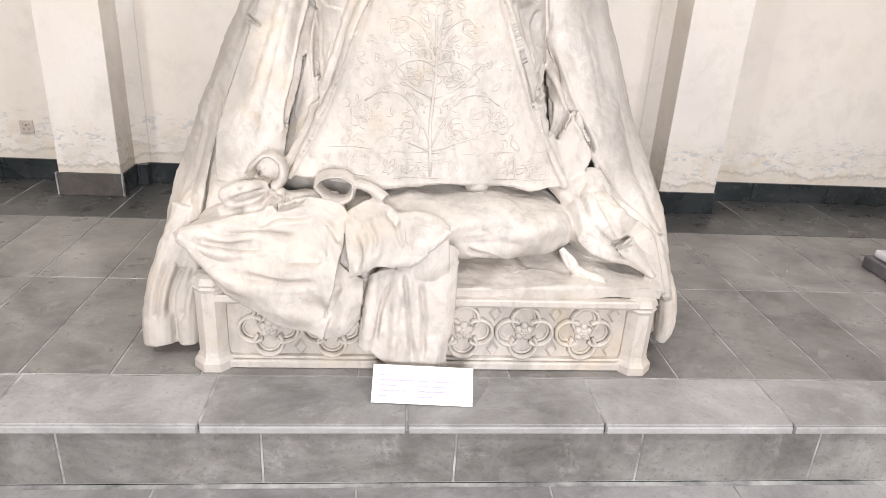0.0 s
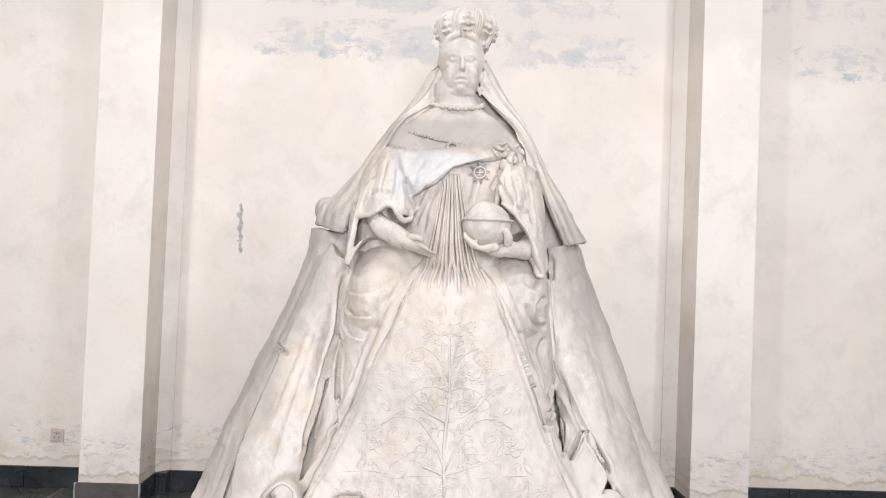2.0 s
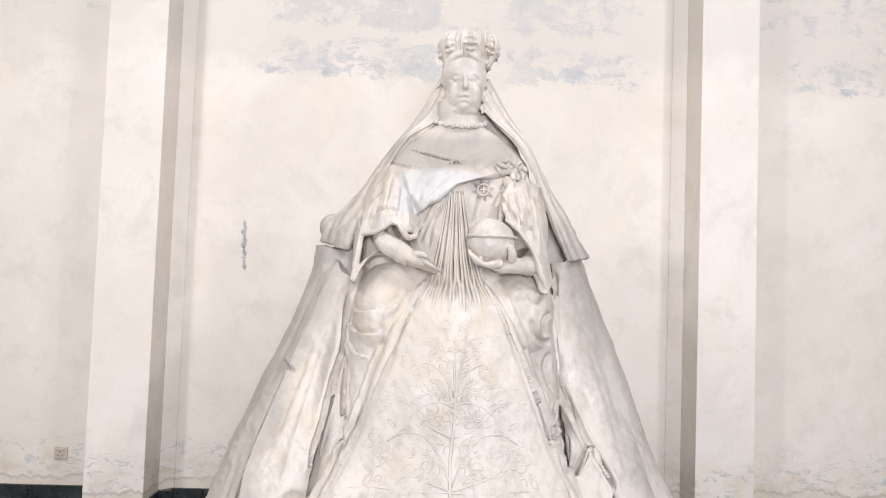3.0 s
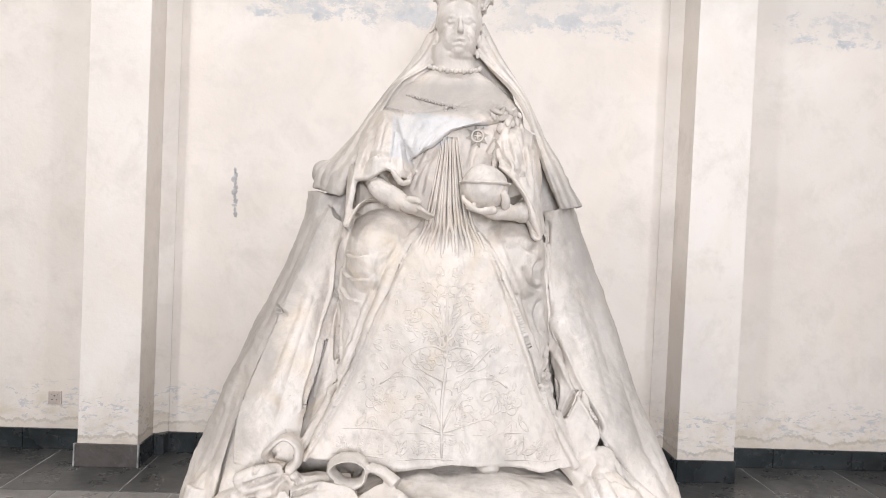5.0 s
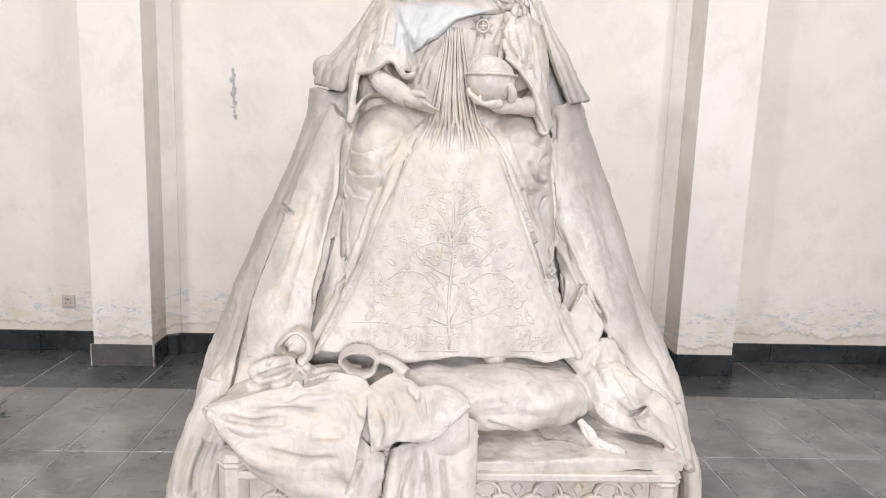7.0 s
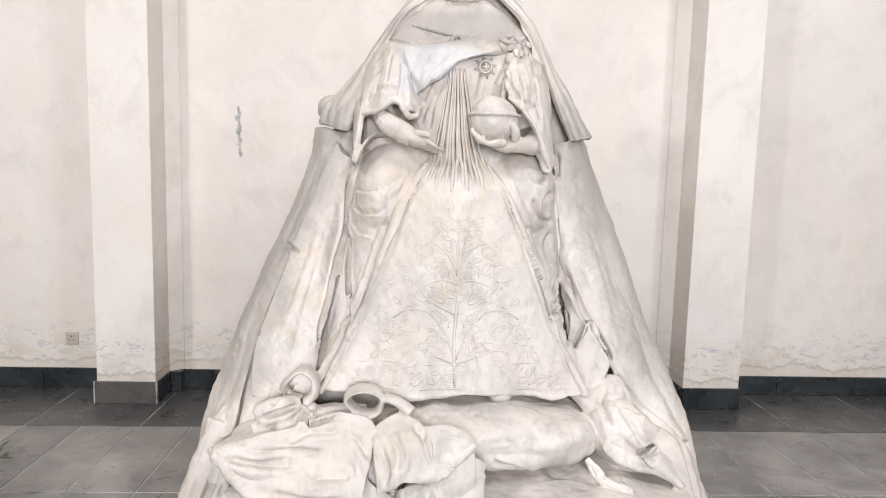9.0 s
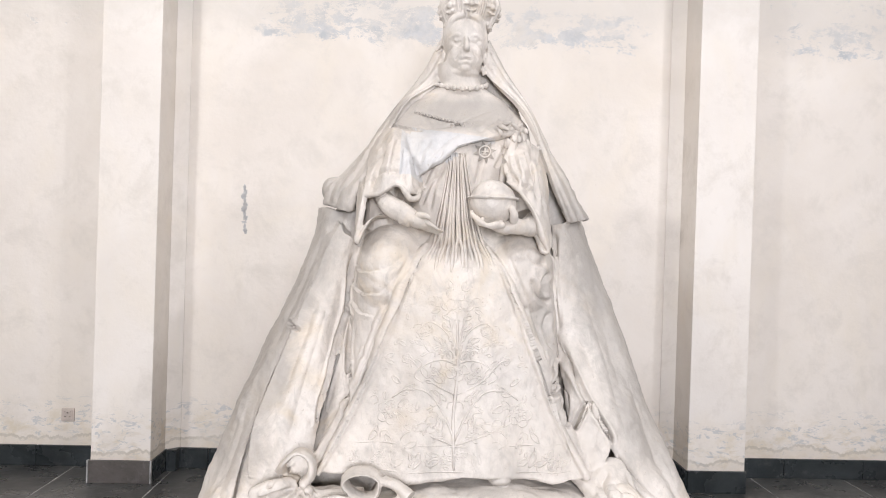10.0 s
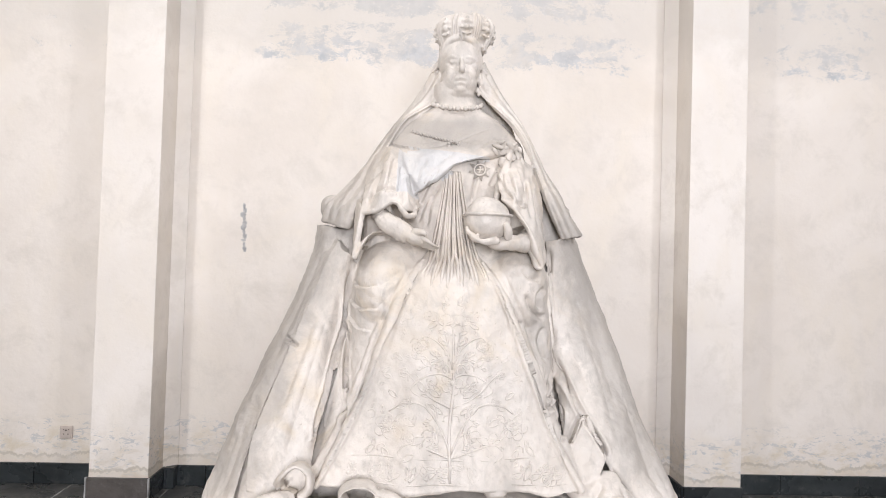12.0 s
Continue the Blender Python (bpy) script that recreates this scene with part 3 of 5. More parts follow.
    # bodice, shoulders, neck
    c.loft([(1.60, CX, 0.84, 0.26, 0.24), (1.66, CX, 0.84, 0.25, 0.25), (1.8, CX, 0.855, 0.27, 0.24), (1.95, CX, 0.868, 0.305, 0.245), (2.08, CX, 0.88, 0.345, 0.265), (2.2, CX, 0.89, 0.375, 0.25), (2.3, CX, 0.90, 0.365, 0.20), (2.37, CX + 0.005, 0.905, 0.305, 0.16), (2.43, CX + 0.012, 0.91, 0.235, 0.135), (2.48, CX + 0.014, 0.905, 0.155, 0.115), (2.51, CX + 0.014, 0.905, 0.115, 0.108), (2.56, CX, 0.90, 0.106, 0.105), (2.62, CX, 0.90, 0.106, 0.105)], power=2.2)
    # broad ribbon across the breast, its lower edge free
    def ribbon(u, v):
        x = 0.235 - 0.50 * u
        top = lerp(((0, 2.305), (0.5, 2.29), (1, 2.262)), u)
        low = lerp(((0, 2.245), (0.30, 2.195), (0.53, 2.155), (0.75, 2.06), (0.9, 2.0), (1, 2.03)), u)
        z = top + (low - top) * v
        return x - 0.03 * u * v, chest(x, z) + 0.008 - 0.022 * min(1.0, 3 * v) - 0.022 * v ** 2, z
    c.sheet(ribbon, 50, 26, 0.024)
    c.tube([(0.24, 0.70, 2.27, 0.018, 0.018), (0.21, 0.63, 2.16, 0.02, 0.02), (0.175, 0.63, 2.03, 0.02, 0.02), (0.165, 0.66, 1.94, 0.014, 0.014)], sides=8)
    # arms and wide bell sleeves that fall open at the cuff
    c.tube([(-0.32, 0.86, 2.24, 0.09, 0.10), (-0.36, 0.82, 2.12, 0.10, 0.10), (-0.375, 0.78, 2.0, 0.11, 0.10), (-0.39, 0.74, 1.90, 0.09, 0.09), (-0.40, 0.72, 1.75, 0.08, 0.08)])
    c.tube([(0.25, 0.86, 2.22, 0.085, 0.10), (0.295, 0.82, 2.10, 0.10, 0.10), (0.315, 0.78, 1.98, 0.10, 0.10), (0.325, 0.74, 1.86, 0.08, 0.08)])
    c.drape([(-0.461, 0.88, 2.153), (-0.411, 0.8, 2.229), (-0.353, 0.73, 2.255), (-0.297, 0.7, 2.231), (-0.283, 0.7, 2.15)],
            [(-0.46, 0.54, 1.912), (-0.404, 0.49, 1.92), (-0.334, 0.47, 1.962), (-0.278, 0.46, 1.933), (-0.214, 0.53, 1.92)], 0.024, 0.055, ((0.016, 2.0, 14.0, 0.4), (0.008, 5.0, 25.0, 1.0)), 70, 44)
    c.drape([(-0.307, 0.69, 2.229), (-0.274, 0.63, 2.101), (-0.243, 0.58, 2.005), (-0.217, 0.55, 1.926)], [(-0.27, 0.74, 2.225), (-0.239, 0.72, 2.114), (-0.208, 0.7, 2.031), (-0.2, 0.66, 1.961)], 0.022, 0.0)
    c.tube([(-0.46, 0.54, 1.912, 0.010, 0.02), (-0.404, 0.495, 1.918, 0.010, 0.025), (-0.359, 0.475, 1.941, 0.009, 0.025), (-0.329, 0.465, 1.959, 0.009, 0.025), (-0.299, 0.46, 1.952, 0.009, 0.025), (-0.278, 0.46, 1.923, 0.010, 0.025), (-0.257, 0.47, 1.9, 0.010, 0.022), (-0.225, 0.49, 1.907, 0.010, 0.022), (-0.214, 0.53, 1.94, 0.010, 0.02)], sides=10)
    c.drape([(-0.46, 0.53, 1.929), (-0.472, 0.505, 1.838), (-0.483, 0.5, 1.762), (-0.492, 0.51, 1.697)], [(-0.501, 0.8, 2.002), (-0.508, 0.76, 1.861), (-0.509, 0.7, 1.765), (-0.499, 0.58, 1.694)], 0.022, 0.012, ((0.006, 6.0, 7.0, 0.0),))
    c.tube([(-0.49, 0.515, 1.704, 0.008, 0.02), (-0.47, 0.52, 1.743, 0.008, 0.03), (-0.445, 0.53, 1.79, 0.008, 0.035), (-0.409, 0.55, 1.819, 0.008, 0.04), (-0.35, 0.58, 1.83, 0.007, 0.04)], sides=10)
    c.drape([(0.172, 0.7, 2.146), (0.227, 0.7, 2.192), (0.301, 0.74, 2.211), (0.361, 0.8, 2.194)],
            [(0.181, 0.535, 1.997), (0.234, 0.505, 1.955), (0.293, 0.49, 1.875), (0.331, 0.49, 1.791)], 0.026, 0.045, ((0.014, 2.5, 13.0, 1.2), (0.007, 6.0, 23.0, 0.2)), 70, 44)
    c.drape([(0.358, 0.78, 2.192), (0.389, 0.74, 2.044), (0.406, 0.72, 1.906), (0.416, 0.66, 1.717)], [(0.286, 0.51, 1.955), (0.313, 0.49, 1.866), (0.344, 0.49, 1.771), (0.368, 0.5, 1.686)], 0.026, 0.03, ((0.010, 9.0, 4.0, 0.3),))
    c.tube([(0.18, 0.53, 1.996, 0.009, 0.02), (0.237, 0.505, 1.953, 0.010, 0.022), (0.287, 0.49, 1.883, 0.010, 0.024), (0.316, 0.485, 1.828, 0.010, 0.026), (0.341, 0.485, 1.761, 0.010, 0.026), (0.37, 0.495, 1.684, 0.009, 0.024), (0.348, 0.5, 1.686, 0.008, 0.024), (0.332, 0.52, 1.741, 0.008, 0.026), (0.309, 0.54, 1.786, 0.008, 0.024), (0.284, 0.55, 1.801, 0.007, 0.022)], sides=10)
    # open arm: forearm, hand
    c.tube([(-0.395, 0.60, 1.92, 0.045, 0.045), (-0.352, 0.50, 1.872, 0.047, 0.047), (-0.29, 0.46, 1.835, 0.043, 0.043), (-0.245, 0.445, 1.808, 0.034, 0.034)], sides=14)
    c.blob((-0.225, 0.44, 1.80), (0.05, 0.036, 0.026), (0, 27, 0))
    for i, (dz, ln) in enumerate(((0.012, 0.075), (0.002, 0.095), (-0.008, 0.095), (-0.017, 0.075))):
        c.tube([(-0.20, 0.425 + 0.012 * i, 1.797 + dz, 0.011, 0.011), (-0.165, 0.42 + 0.014 * i, 1.780 + dz * 0.8, 0.0105, 0.0105), (-0.20 + ln, 0.425 + 0.014 * i, 1.757 + dz * 0.4, 0.007, 0.007)], sides=8)
    c.tube([(-0.225, 0.42, 1.825, 0.014, 0.013), (-0.19, 0.405, 1.825, 0.012, 0.012), (-0.165, 0.40, 1.812, 0.009, 0.009)], sides=8)
    c.tube([(-0.318, 0.452, 1.885, 0.008, 0.008), (-0.288, 0.422, 1.838, 0.008, 0.008), (-0.30, 0.45, 1.79, 0.008, 0.008)], ref=(0, 0, 1), sides=8)

    # orb on the other hand
    c.blob((0.106, 0.45, 1.895), (0.103, 0.103, 0.098), n=24)
    c.tube([(0.106 + 0.099 * math.cos(a), 0.45 + 0.099 * math.sin(a), 1.912, 0.021, 0.005) for a in np.linspace(0, 2 * math.pi, 14, endpoint=False)], ref=(0, 0, 1), closed=True, per=4, sides=8)
    c.tube([(0.33, 0.60, 1.83, 0.05, 0.05), (0.29, 0.52, 1.80, 0.045, 0.045), (0.24, 0.46, 1.79, 0.036, 0.034), (0.19, 0.43, 1.795, 0.035, 0.026)], sides=14)
    c.blob((0.175, 0.45, 1.785), (0.07, 0.045, 0.024))
    for i, (x, z) in enumerate(((0.022, 1.825), (0.042, 1.80), (0.07, 1.79))):
        c.tube([(0.15, 0.39 + 0.01 * i, 1.797, 0.013, 0.013), ((x + 0.15) / 2, 0.36, 1.785 + 0.004 * i, 0.0125, 0.0125), (x, 0.37, z, 0.011, 0.011), (x - 0.012, 0.385, z + 0.03, 0.008, 0.008)], sides=8, ref=(0, 0, 1))
    c.tube([(0.20, 0.40, 1.81, 0.015, 0.015), (0.195, 0.375, 1.845, 0.0135, 0.0135), (0.18, 0.37, 1.875, 0.010, 0.010)], sides=8)

    # head: plain, hair drawn back, ears
    hx = -0.010
    c.blob((hx, 0.905, 2.735), (0.110, 0.130, 0.145), n=24)
    c.blob((hx - 0.004, 0.868, 2.631), (0.097, 0.108, 0.098), n=20)
    c.blob((hx - 0.004, 0.806, 2.578), (0.040, 0.040, 0.030))
    c.blob((hx - 0.006, 0.862, 2.564), (0.084, 0.084, 0.040))
    c.tube([(hx - 0.010, 0.90, 2.596, 0.082, 0.085), (hx - 0.012, 0.905, 2.526, 0.084, 0.09), (hx - 0.014, 0.91, 2.456, 0.096, 0.10), (hx - 0.016, 0.915, 2.396, 0.13, 0.12)], sides=24)
    c.tube([(hx, 0.782, 2.731, 0.010, 0.012), (hx + 0.001, 0.762, 2.701, 0.012, 0.014), (hx + 0.002, 0.748, 2.669, 0.016, 0.015), (hx + 0.002, 0.772, 2.658, 0.014, 0.008)], sides=12)
    for s in (-1, 1):
        c.tube([(hx + s * 0.014, 0.784, 2.732, 0.007, 0.008), (hx + s * 0.045, 0.787, 2.743, 0.008, 0.010), (hx + s * 0.080, 0.818, 2.732, 0.006, 0.007)], sides=8, ref=(0, 0, 1))
        c.blob((hx + s * 0.043, 0.797, 2.714), (0.020, 0.010, 0.010))
        c.blob((hx + s * 0.046, 0.815, 2.658), (0.036, 0.036, 0.040))
        c.blob((hx + s * 0.107, 0.905, 2.661), (0.013, 0.026, 0.036))
        c.tube([(hx + s * 0.010, 0.800, 2.850, 0.012, 0.014), (hx + s * 0.066, 0.820, 2.832, 0.013, 0.018), (hx + s * 0.100, 0.868, 2.775, 0.012, 0.018), (hx + s * 0.109, 0.90, 2.715, 0.010, 0.018)], sides=10, ref=(0, 0, 1))
        c.blob((hx + s * 0.100, 0.875, 2.588), (0.010, 0.010, 0.026))
        c.tube([(hx + s * 0.108, 0.93, 2.765, 0.010, 0.015), (hx + s * 0.125, 0.92, 2.720, 0.010, 0.012), (hx + s * 0.146, 0.92, 2.694, 0.005, 0.006)], sides=8)
    c.tube([(hx - 0.030, 0.774, 2.62, 0.003, 0.006), (hx, 0.762, 2.626, 0.006, 0.007), (hx + 0.030, 0.774, 2.62, 0.003, 0.006)], sides=8, ref=(0, 0, 1))
    c.tube([(hx - 0.022, 0.776, 2.608, 0.004, 0.006), (hx, 0.765, 2.606, 0.007, 0.007), (hx + 0.022, 0.776, 2.608, 0.004, 0.006)], sides=8, ref=(0, 0, 1))
    # crown: band, panels swelling outward between paired ribs, flat cap
    kx, ky = 0.008, 0.935
    prof = [(2.809, 0.112), (2.834, 0.120), (2.869, 0.135), (2.909, 0.150), (2.939, 0.150), (2.969, 0.132), (2.989, 0.098), (2.999, 0.05)]
    c.loft([(z, kx - 0.004 + 0.06 * (z - 2.814), ky, r, r * 0.97) for z, r in prof], per=6, sides=96, fold=lambda a, z: 0.035 * abs(math.cos(4 * a + math.pi / 2 * 0)) ** 3 * (1 if z > 2.844 else 0))
    for i in range(8):
        for off in (-0.085, 0.085):
            a = 2 * math.pi * i / 8 + math.pi / 8 + off
            ca, sa = math.cos(a), math.sin(a)
            c.tube([(kx + 0.06 * (z - 2.814) + (r - 0.001) * ca, ky + (r - 0.001) * sa, z, 0.006, 0.010) for z, r in prof[1:7]], ref=(ca, sa, 0), sides=8)
        a = 2 * math.pi * i / 8
        ca, sa = math.cos(a), math.sin(a)
        for h, r, q in ((2.869, 0.140, 0.012), (2.899, 0.153, 0.015), (2.929, 0.156, 0.011), (2.952, 0.150, 0.008)):
            c.blob((kx + 0.004 + r * ca, ky + r * sa, h), (q, q, q), n=7)
        for off, h in ((-0.17, 2.899), (0.17, 2.899), (-0.13, 2.929), (0.13, 2.929), (-0.12, 2.869), (0.12, 2.869)):
            c.blob((kx + 0.004 + 0.150 * math.cos(a + off), ky + 0.150 * math.sin(a + off), h), (0.008, 0.008, 0.008), n=6)
    c.blob((kx + 0.012, ky, 3.002), (0.02, 0.02, 0.016), n=8)
    for i in range(30):
        a = 2 * math.pi * i / 30
        c.blob((kx - 0.003 + 0.119 * math.cos(a), ky + 0.116 * math.sin(a), 2.822 + 0.006 * (i % 2)), (0.010, 0.010, 0.014), n=6)

    # veil: cloth from behind the ears over the shoulders, ending in lipped corners
    c.drape([(-0.121, 0.98, 2.765), (-0.218, 0.98, 2.576), (-0.346, 0.97, 2.402), (-0.456, 0.96, 2.243), (-0.552, 0.95, 2.109), (-0.652, 0.94, 1.988), (-0.696, 0.93, 1.894)],
            [(-0.103, 0.91, 2.599), (-0.141, 0.88, 2.52), (-0.273, 0.82, 2.415), (-0.353, 0.77, 2.284), (-0.452, 0.79, 2.095), (-0.521, 0.79, 1.959), (-0.581, 0.78, 1.851)], 0.026, 0.022, ((0.012, 13.0, 2.0, 0.2), (0.005, 25.0, 1.0, 1.0)), 110, 50)
    c.drape([(0.088, 0.91, 2.607), (0.145, 0.87, 2.53), (0.256, 0.82, 2.414), (0.321, 0.78, 2.313), (0.378, 0.78, 2.173), (0.437, 0.77, 2.021), (0.523, 0.77, 1.824)],
            [(0.116, 0.98, 2.776), (0.217, 0.98, 2.6), (0.33, 0.97, 2.442), (0.377, 0.95, 2.345), (0.452, 0.92, 2.194), (0.54, 0.89, 2.035), (0.645, 0.86, 1.848)], 0.026, 0.02, ((0.012, 13.0, 2.0, 2.2), (0.005, 25.0, 1.0, 0.0)), 110, 50)
    c.drape([(-0.696, 0.93, 1.894), (-0.632, 0.83, 1.871), (-0.576, 0.78, 1.854), (-0.535, 0.8, 1.868)], [(-0.651, 0.97, 2.011), (-0.599, 0.9, 1.999), (-0.545, 0.86, 1.977), (-0.517, 0.86, 1.964)], 0.03, 0.03, ((0.010, 1.0, 26.0, 0.0),))
    c.blob((-0.648, 1, 1.964), (0.075, 0.09, 0.075))
    c.blob((0.562, 1.02, 1.957), (0.06, 0.09, 0.08))

    # cloth behind the veil's corners
    for sx in (-1, 1):
        c.tube([(-0.012 + sx * 0.10, 1.0, 2.70, 0.03, 0.04), (-0.012 + sx * 0.17, 0.99, 2.58, 0.045, 0.04), (-0.012 + sx * 0.235, 0.98, 2.45, 0.05, 0.04), (-0.012 + sx * 0.30, 0.98, 2.28, 0.05, 0.04)], sides=14)
    c.tube([(0.411, 0.97, 2.214, 0.05, 0.06), (0.451, 0.95, 2.007, 0.06, 0.06), (0.504, 0.93, 1.775, 0.07, 0.06), (0.524, 0.9, 1.547, 0.08, 0.06)], sides=14)
    c.tube([(-0.469, 0.98, 2.151, 0.05, 0.06), (-0.53, 0.93, 1.969, 0.05, 0.06), (-0.57, 0.9, 1.766, 0.05, 0.06), (-0.588, 0.86, 1.512, 0.05, 0.06)], sides=14)
    # mantle: long falls of cloth on both sides of the throne
    c.drape([(-0.718, 1.02, 1.873), (-0.739, 0.99, 1.682), (-0.867, 0.92, 1.362), (-0.991, 0.83, 1.043), (-1.094, 0.72, 0.759), (-1.154, 0.6, 0.526), (-1.168, 0.5, 0.382)],
            [(-0.582, 0.9, 1.838), (-0.644, 0.86, 1.699), (-0.726, 0.78, 1.476), (-0.802, 0.72, 1.255), (-0.886, 0.62, 1.006), (-0.935, 0.5, 0.788), (-0.99, 0.34, 0.504)], 0.06, 0.035, ((0.006, 5.0, 9.0, 0.0), (0.004, 12.0, 3.0, 1.0)), 110, 50)
    c.drape([(-0.603, 0.9, 1.8), (-0.646, 0.84, 1.676), (-0.718, 0.76, 1.477), (-0.787, 0.68, 1.266), (-0.865, 0.58, 1.015), (-0.91, 0.46, 0.8), (-0.932, 0.3, 0.534)],
            [(-0.525, 0.82, 1.671), (-0.543, 0.8, 1.538), (-0.579, 0.74, 1.307), (-0.619, 0.65, 1.09), (-0.659, 0.54, 0.876), (-0.672, 0.42, 0.682), (-0.666, 0.32, 0.521)], 0.06, 0.06, ((0.007, 4.0, 8.0, 1.0), (0.005, 14.0, 2.0, 0.0)), 110, 50)
    c.drape([(-0.554, 0.8, 1.385), (-0.588, 0.74, 1.157), (-0.63, 0.64, 0.931), (-0.663, 0.5, 0.719)], [(-0.543, 0.78, 1.373), (-0.539, 0.66, 1.117), (-0.535, 0.55, 0.916), (-0.593, 0.44, 0.702)], 0.035, 0.025, ((0.006, 8.0, 3.0, 0.0),))
    c.tube([(-0.583, 0.96, 1.847, 0.06, 0.08), (-0.64, 0.92, 1.586, 0.09, 0.10), (-0.77, 0.84, 1.246, 0.12, 0.12), (-0.872, 0.72, 0.931, 0.14, 0.14), (-0.936, 0.58, 0.646, 0.15, 0.14), (-0.972, 0.42, 0.346, 0.14, 0.12)], sides=20)
    c.tube([(-1.03, 0.46, 0.57, 0.05, 0.06), (-1.085, 0.30, 0.40, 0.075, 0.07), (-1.13, 0.18, 0.20, 0.075, 0.07), (-1.13, 0.14, 0.04, 0.07, 0.07)], sides=16)
    c.tube([(-0.99, 0.30, 0.42, 0.04, 0.05), (-1.015, 0.18, 0.22, 0.05, 0.06), (-1.02, 0.16, 0.04, 0.05, 0.07)], sides=14)
    c.tube([(-1.06, 0.42, 0.55, 0.06, 0.08), (-1.09, 0.36, 0.30, 0.08, 0.09), (-1.12, 0.32, 0.04, 0.08, 0.10)], sides=16)
    c.drape([(0.48, 0.84, 1.821), (0.489, 0.8, 1.555), (0.494, 0.7, 1.273), (0.548, 0.62, 1.111), (0.64, 0.54, 0.919), (0.698, 0.5, 0.813), (0.814, 0.44, 0.662), (0.918, 0.36, 0.521)],
            [(0.609, 0.98, 1.846), (0.707, 0.93, 1.558), (0.805, 0.84, 1.252), (0.876, 0.74, 0.988), (0.934, 0.66, 0.787), (1, 0.58, 0.595), (1.058, 0.48, 0.435)], 0.07, 0.065, ((0.008, 6.0, 5.0, 0.5), (0.004, 13.0, 3.0, 0.0)), 110, 50)
    c.tube([(0.53, 0.97, 1.90, 0.05, 0.07), (0.565, 0.95, 1.74, 0.085, 0.08), (0.635, 0.89, 1.48, 0.12, 0.10), (0.715, 0.80, 1.18, 0.14, 0.12), (0.80, 0.70, 0.90, 0.14, 0.12), (0.90, 0.58, 0.66, 0.13, 0.12), (0.975, 0.46, 0.42, 0.12, 0.11), (1.01, 0.39, 0.20, 0.10, 0.10), (1.01, 0.36, 0.02, 0.07, 0.08)], sides=24)
    c.tube([(0.455, 0.78, 1.66, 0.02, 0.04), (0.475, 0.74, 1.40, 0.026, 0.05), (0.50, 0.70, 1.15, 0.02, 0.05)], sides=14)
    # lining turned out between gown and mantle
    c.drape([(0.505, 0.7, 1.218), (0.505, 0.62, 1.056), (0.507, 0.52, 0.867), (0.537, 0.44, 0.685)], [(0.505, 0.66, 1.222), (0.554, 0.57, 1.073), (0.618, 0.52, 0.934), (0.657, 0.46, 0.707)], 0.03, 0.012)
    c.drape([(0.588, 0.5, 1.006), (0.548, 0.47, 0.934), (0.519, 0.46, 0.871), (0.538, 0.43, 0.765), (0.554, 0.41, 0.67)], [(0.594, 0.5, 1.001), (0.637, 0.47, 0.924), (0.677, 0.45, 0.851), (0.641, 0.43, 0.756), (0.625, 0.41, 0.672)], 0.026, 0.014, ((0.004, 9.0, 7.0, 0.0),))
    # cushion under the feet
    def crumple(v):
        x, y, z = v
        f = 0.012 * math.sin(9 * x + 14 * z) + 0.009 * math.sin(17 * x - 21 * z + 1) + 0.006 * math.sin(31 * x + 25 * z + 2)
        pinch = 1 - 0.10 * (x / 0.5) ** 4
        return x, y * pinch + (f if y < 0 else 0), z * pinch + 0.012 * math.sin(7 * x + 1) + 0.006 * math.sin(19 * x)
    c.blob((0.10, 0.42, 0.548), (0.495, 0.32, 0.124), (5, 0, 0), n=36, power=3.4, warp=crumple)
    # cloth over the base under the cushion
    def rug(u, v):
        x = -0.80 + 1.72 * u
        return x, 0.02 + 0.6 * v, 0.352 + 0.055 * v + 0.008 * math.sin(9 * u + 2 * v)
    c.sheet(rug, 60, 20, 0.05)
    # tassel of the cushion
    c.tube([(0.511, 0.16, 0.494, 0.016, 0.02), (0.535, 0.135, 0.46, 0.024, 0.018), (0.557, 0.12, 0.432, 0.026, 0.018), (0.571, 0.115, 0.418, 0.018, 0.013), (0.601, 0.1, 0.4, 0.028, 0.013), (0.658, 0.075, 0.376, 0.042, 0.012), (0.671, 0.07, 0.368, 0.040, 0.012)], sides=14)

    # drapery flung over the front of the base, on the heap that carries it
    c.blob((-0.345, 0.10, 0.42), (0.10, 0.07, 0.10), n=14)
    c.blob((-0.66, 0.27, 0.49), (0.33, 0.22, 0.145), (0, 3, 0), n=18)
    c.blob((-0.30, 0.22, 0.49), (0.20, 0.18, 0.13), n=16)
    c.blob((-0.84, 0.26, 0.45), (0.12, 0.17, 0.14), n=14)
    c.drape([(-0.967, 0, 0.59), (-0.833, 0.05, 0.613), (-0.665, 0.09, 0.656), (-0.512, 0.12, 0.69), (-0.398, 0.11, 0.681), (-0.359, 0.08, 0.627)],
            [(-0.963, 0, 0.581), (-0.816, -0.01, 0.365), (-0.711, -0.03, 0.285), (-0.603, -0.05, 0.223), (-0.505, -0.06, 0.2), (-0.442, -0.06, 0.171)], 0.03, 0.05, ((0.012, 9.0, 3.0, 0.0), (0.010, 19.0, -4.0, 0.6), (0.004, 33.0, 6.0, 0.0)), 80, 70)
    c.drape([(-1.038, 0.14, 0.506), (-0.894, 0.3, 0.548), (-0.66, 0.34, 0.627), (-0.412, 0.3, 0.645)], [(-0.959, 0.03, 0.563), (-0.812, 0.05, 0.594), (-0.62, 0.09, 0.647), (-0.373, 0.09, 0.637)], 0.05, 0.0, ((0.014, 12.0, 6.0, 0.0), (0.008, 22.0, 8.0, 1.0)), 70, 40)
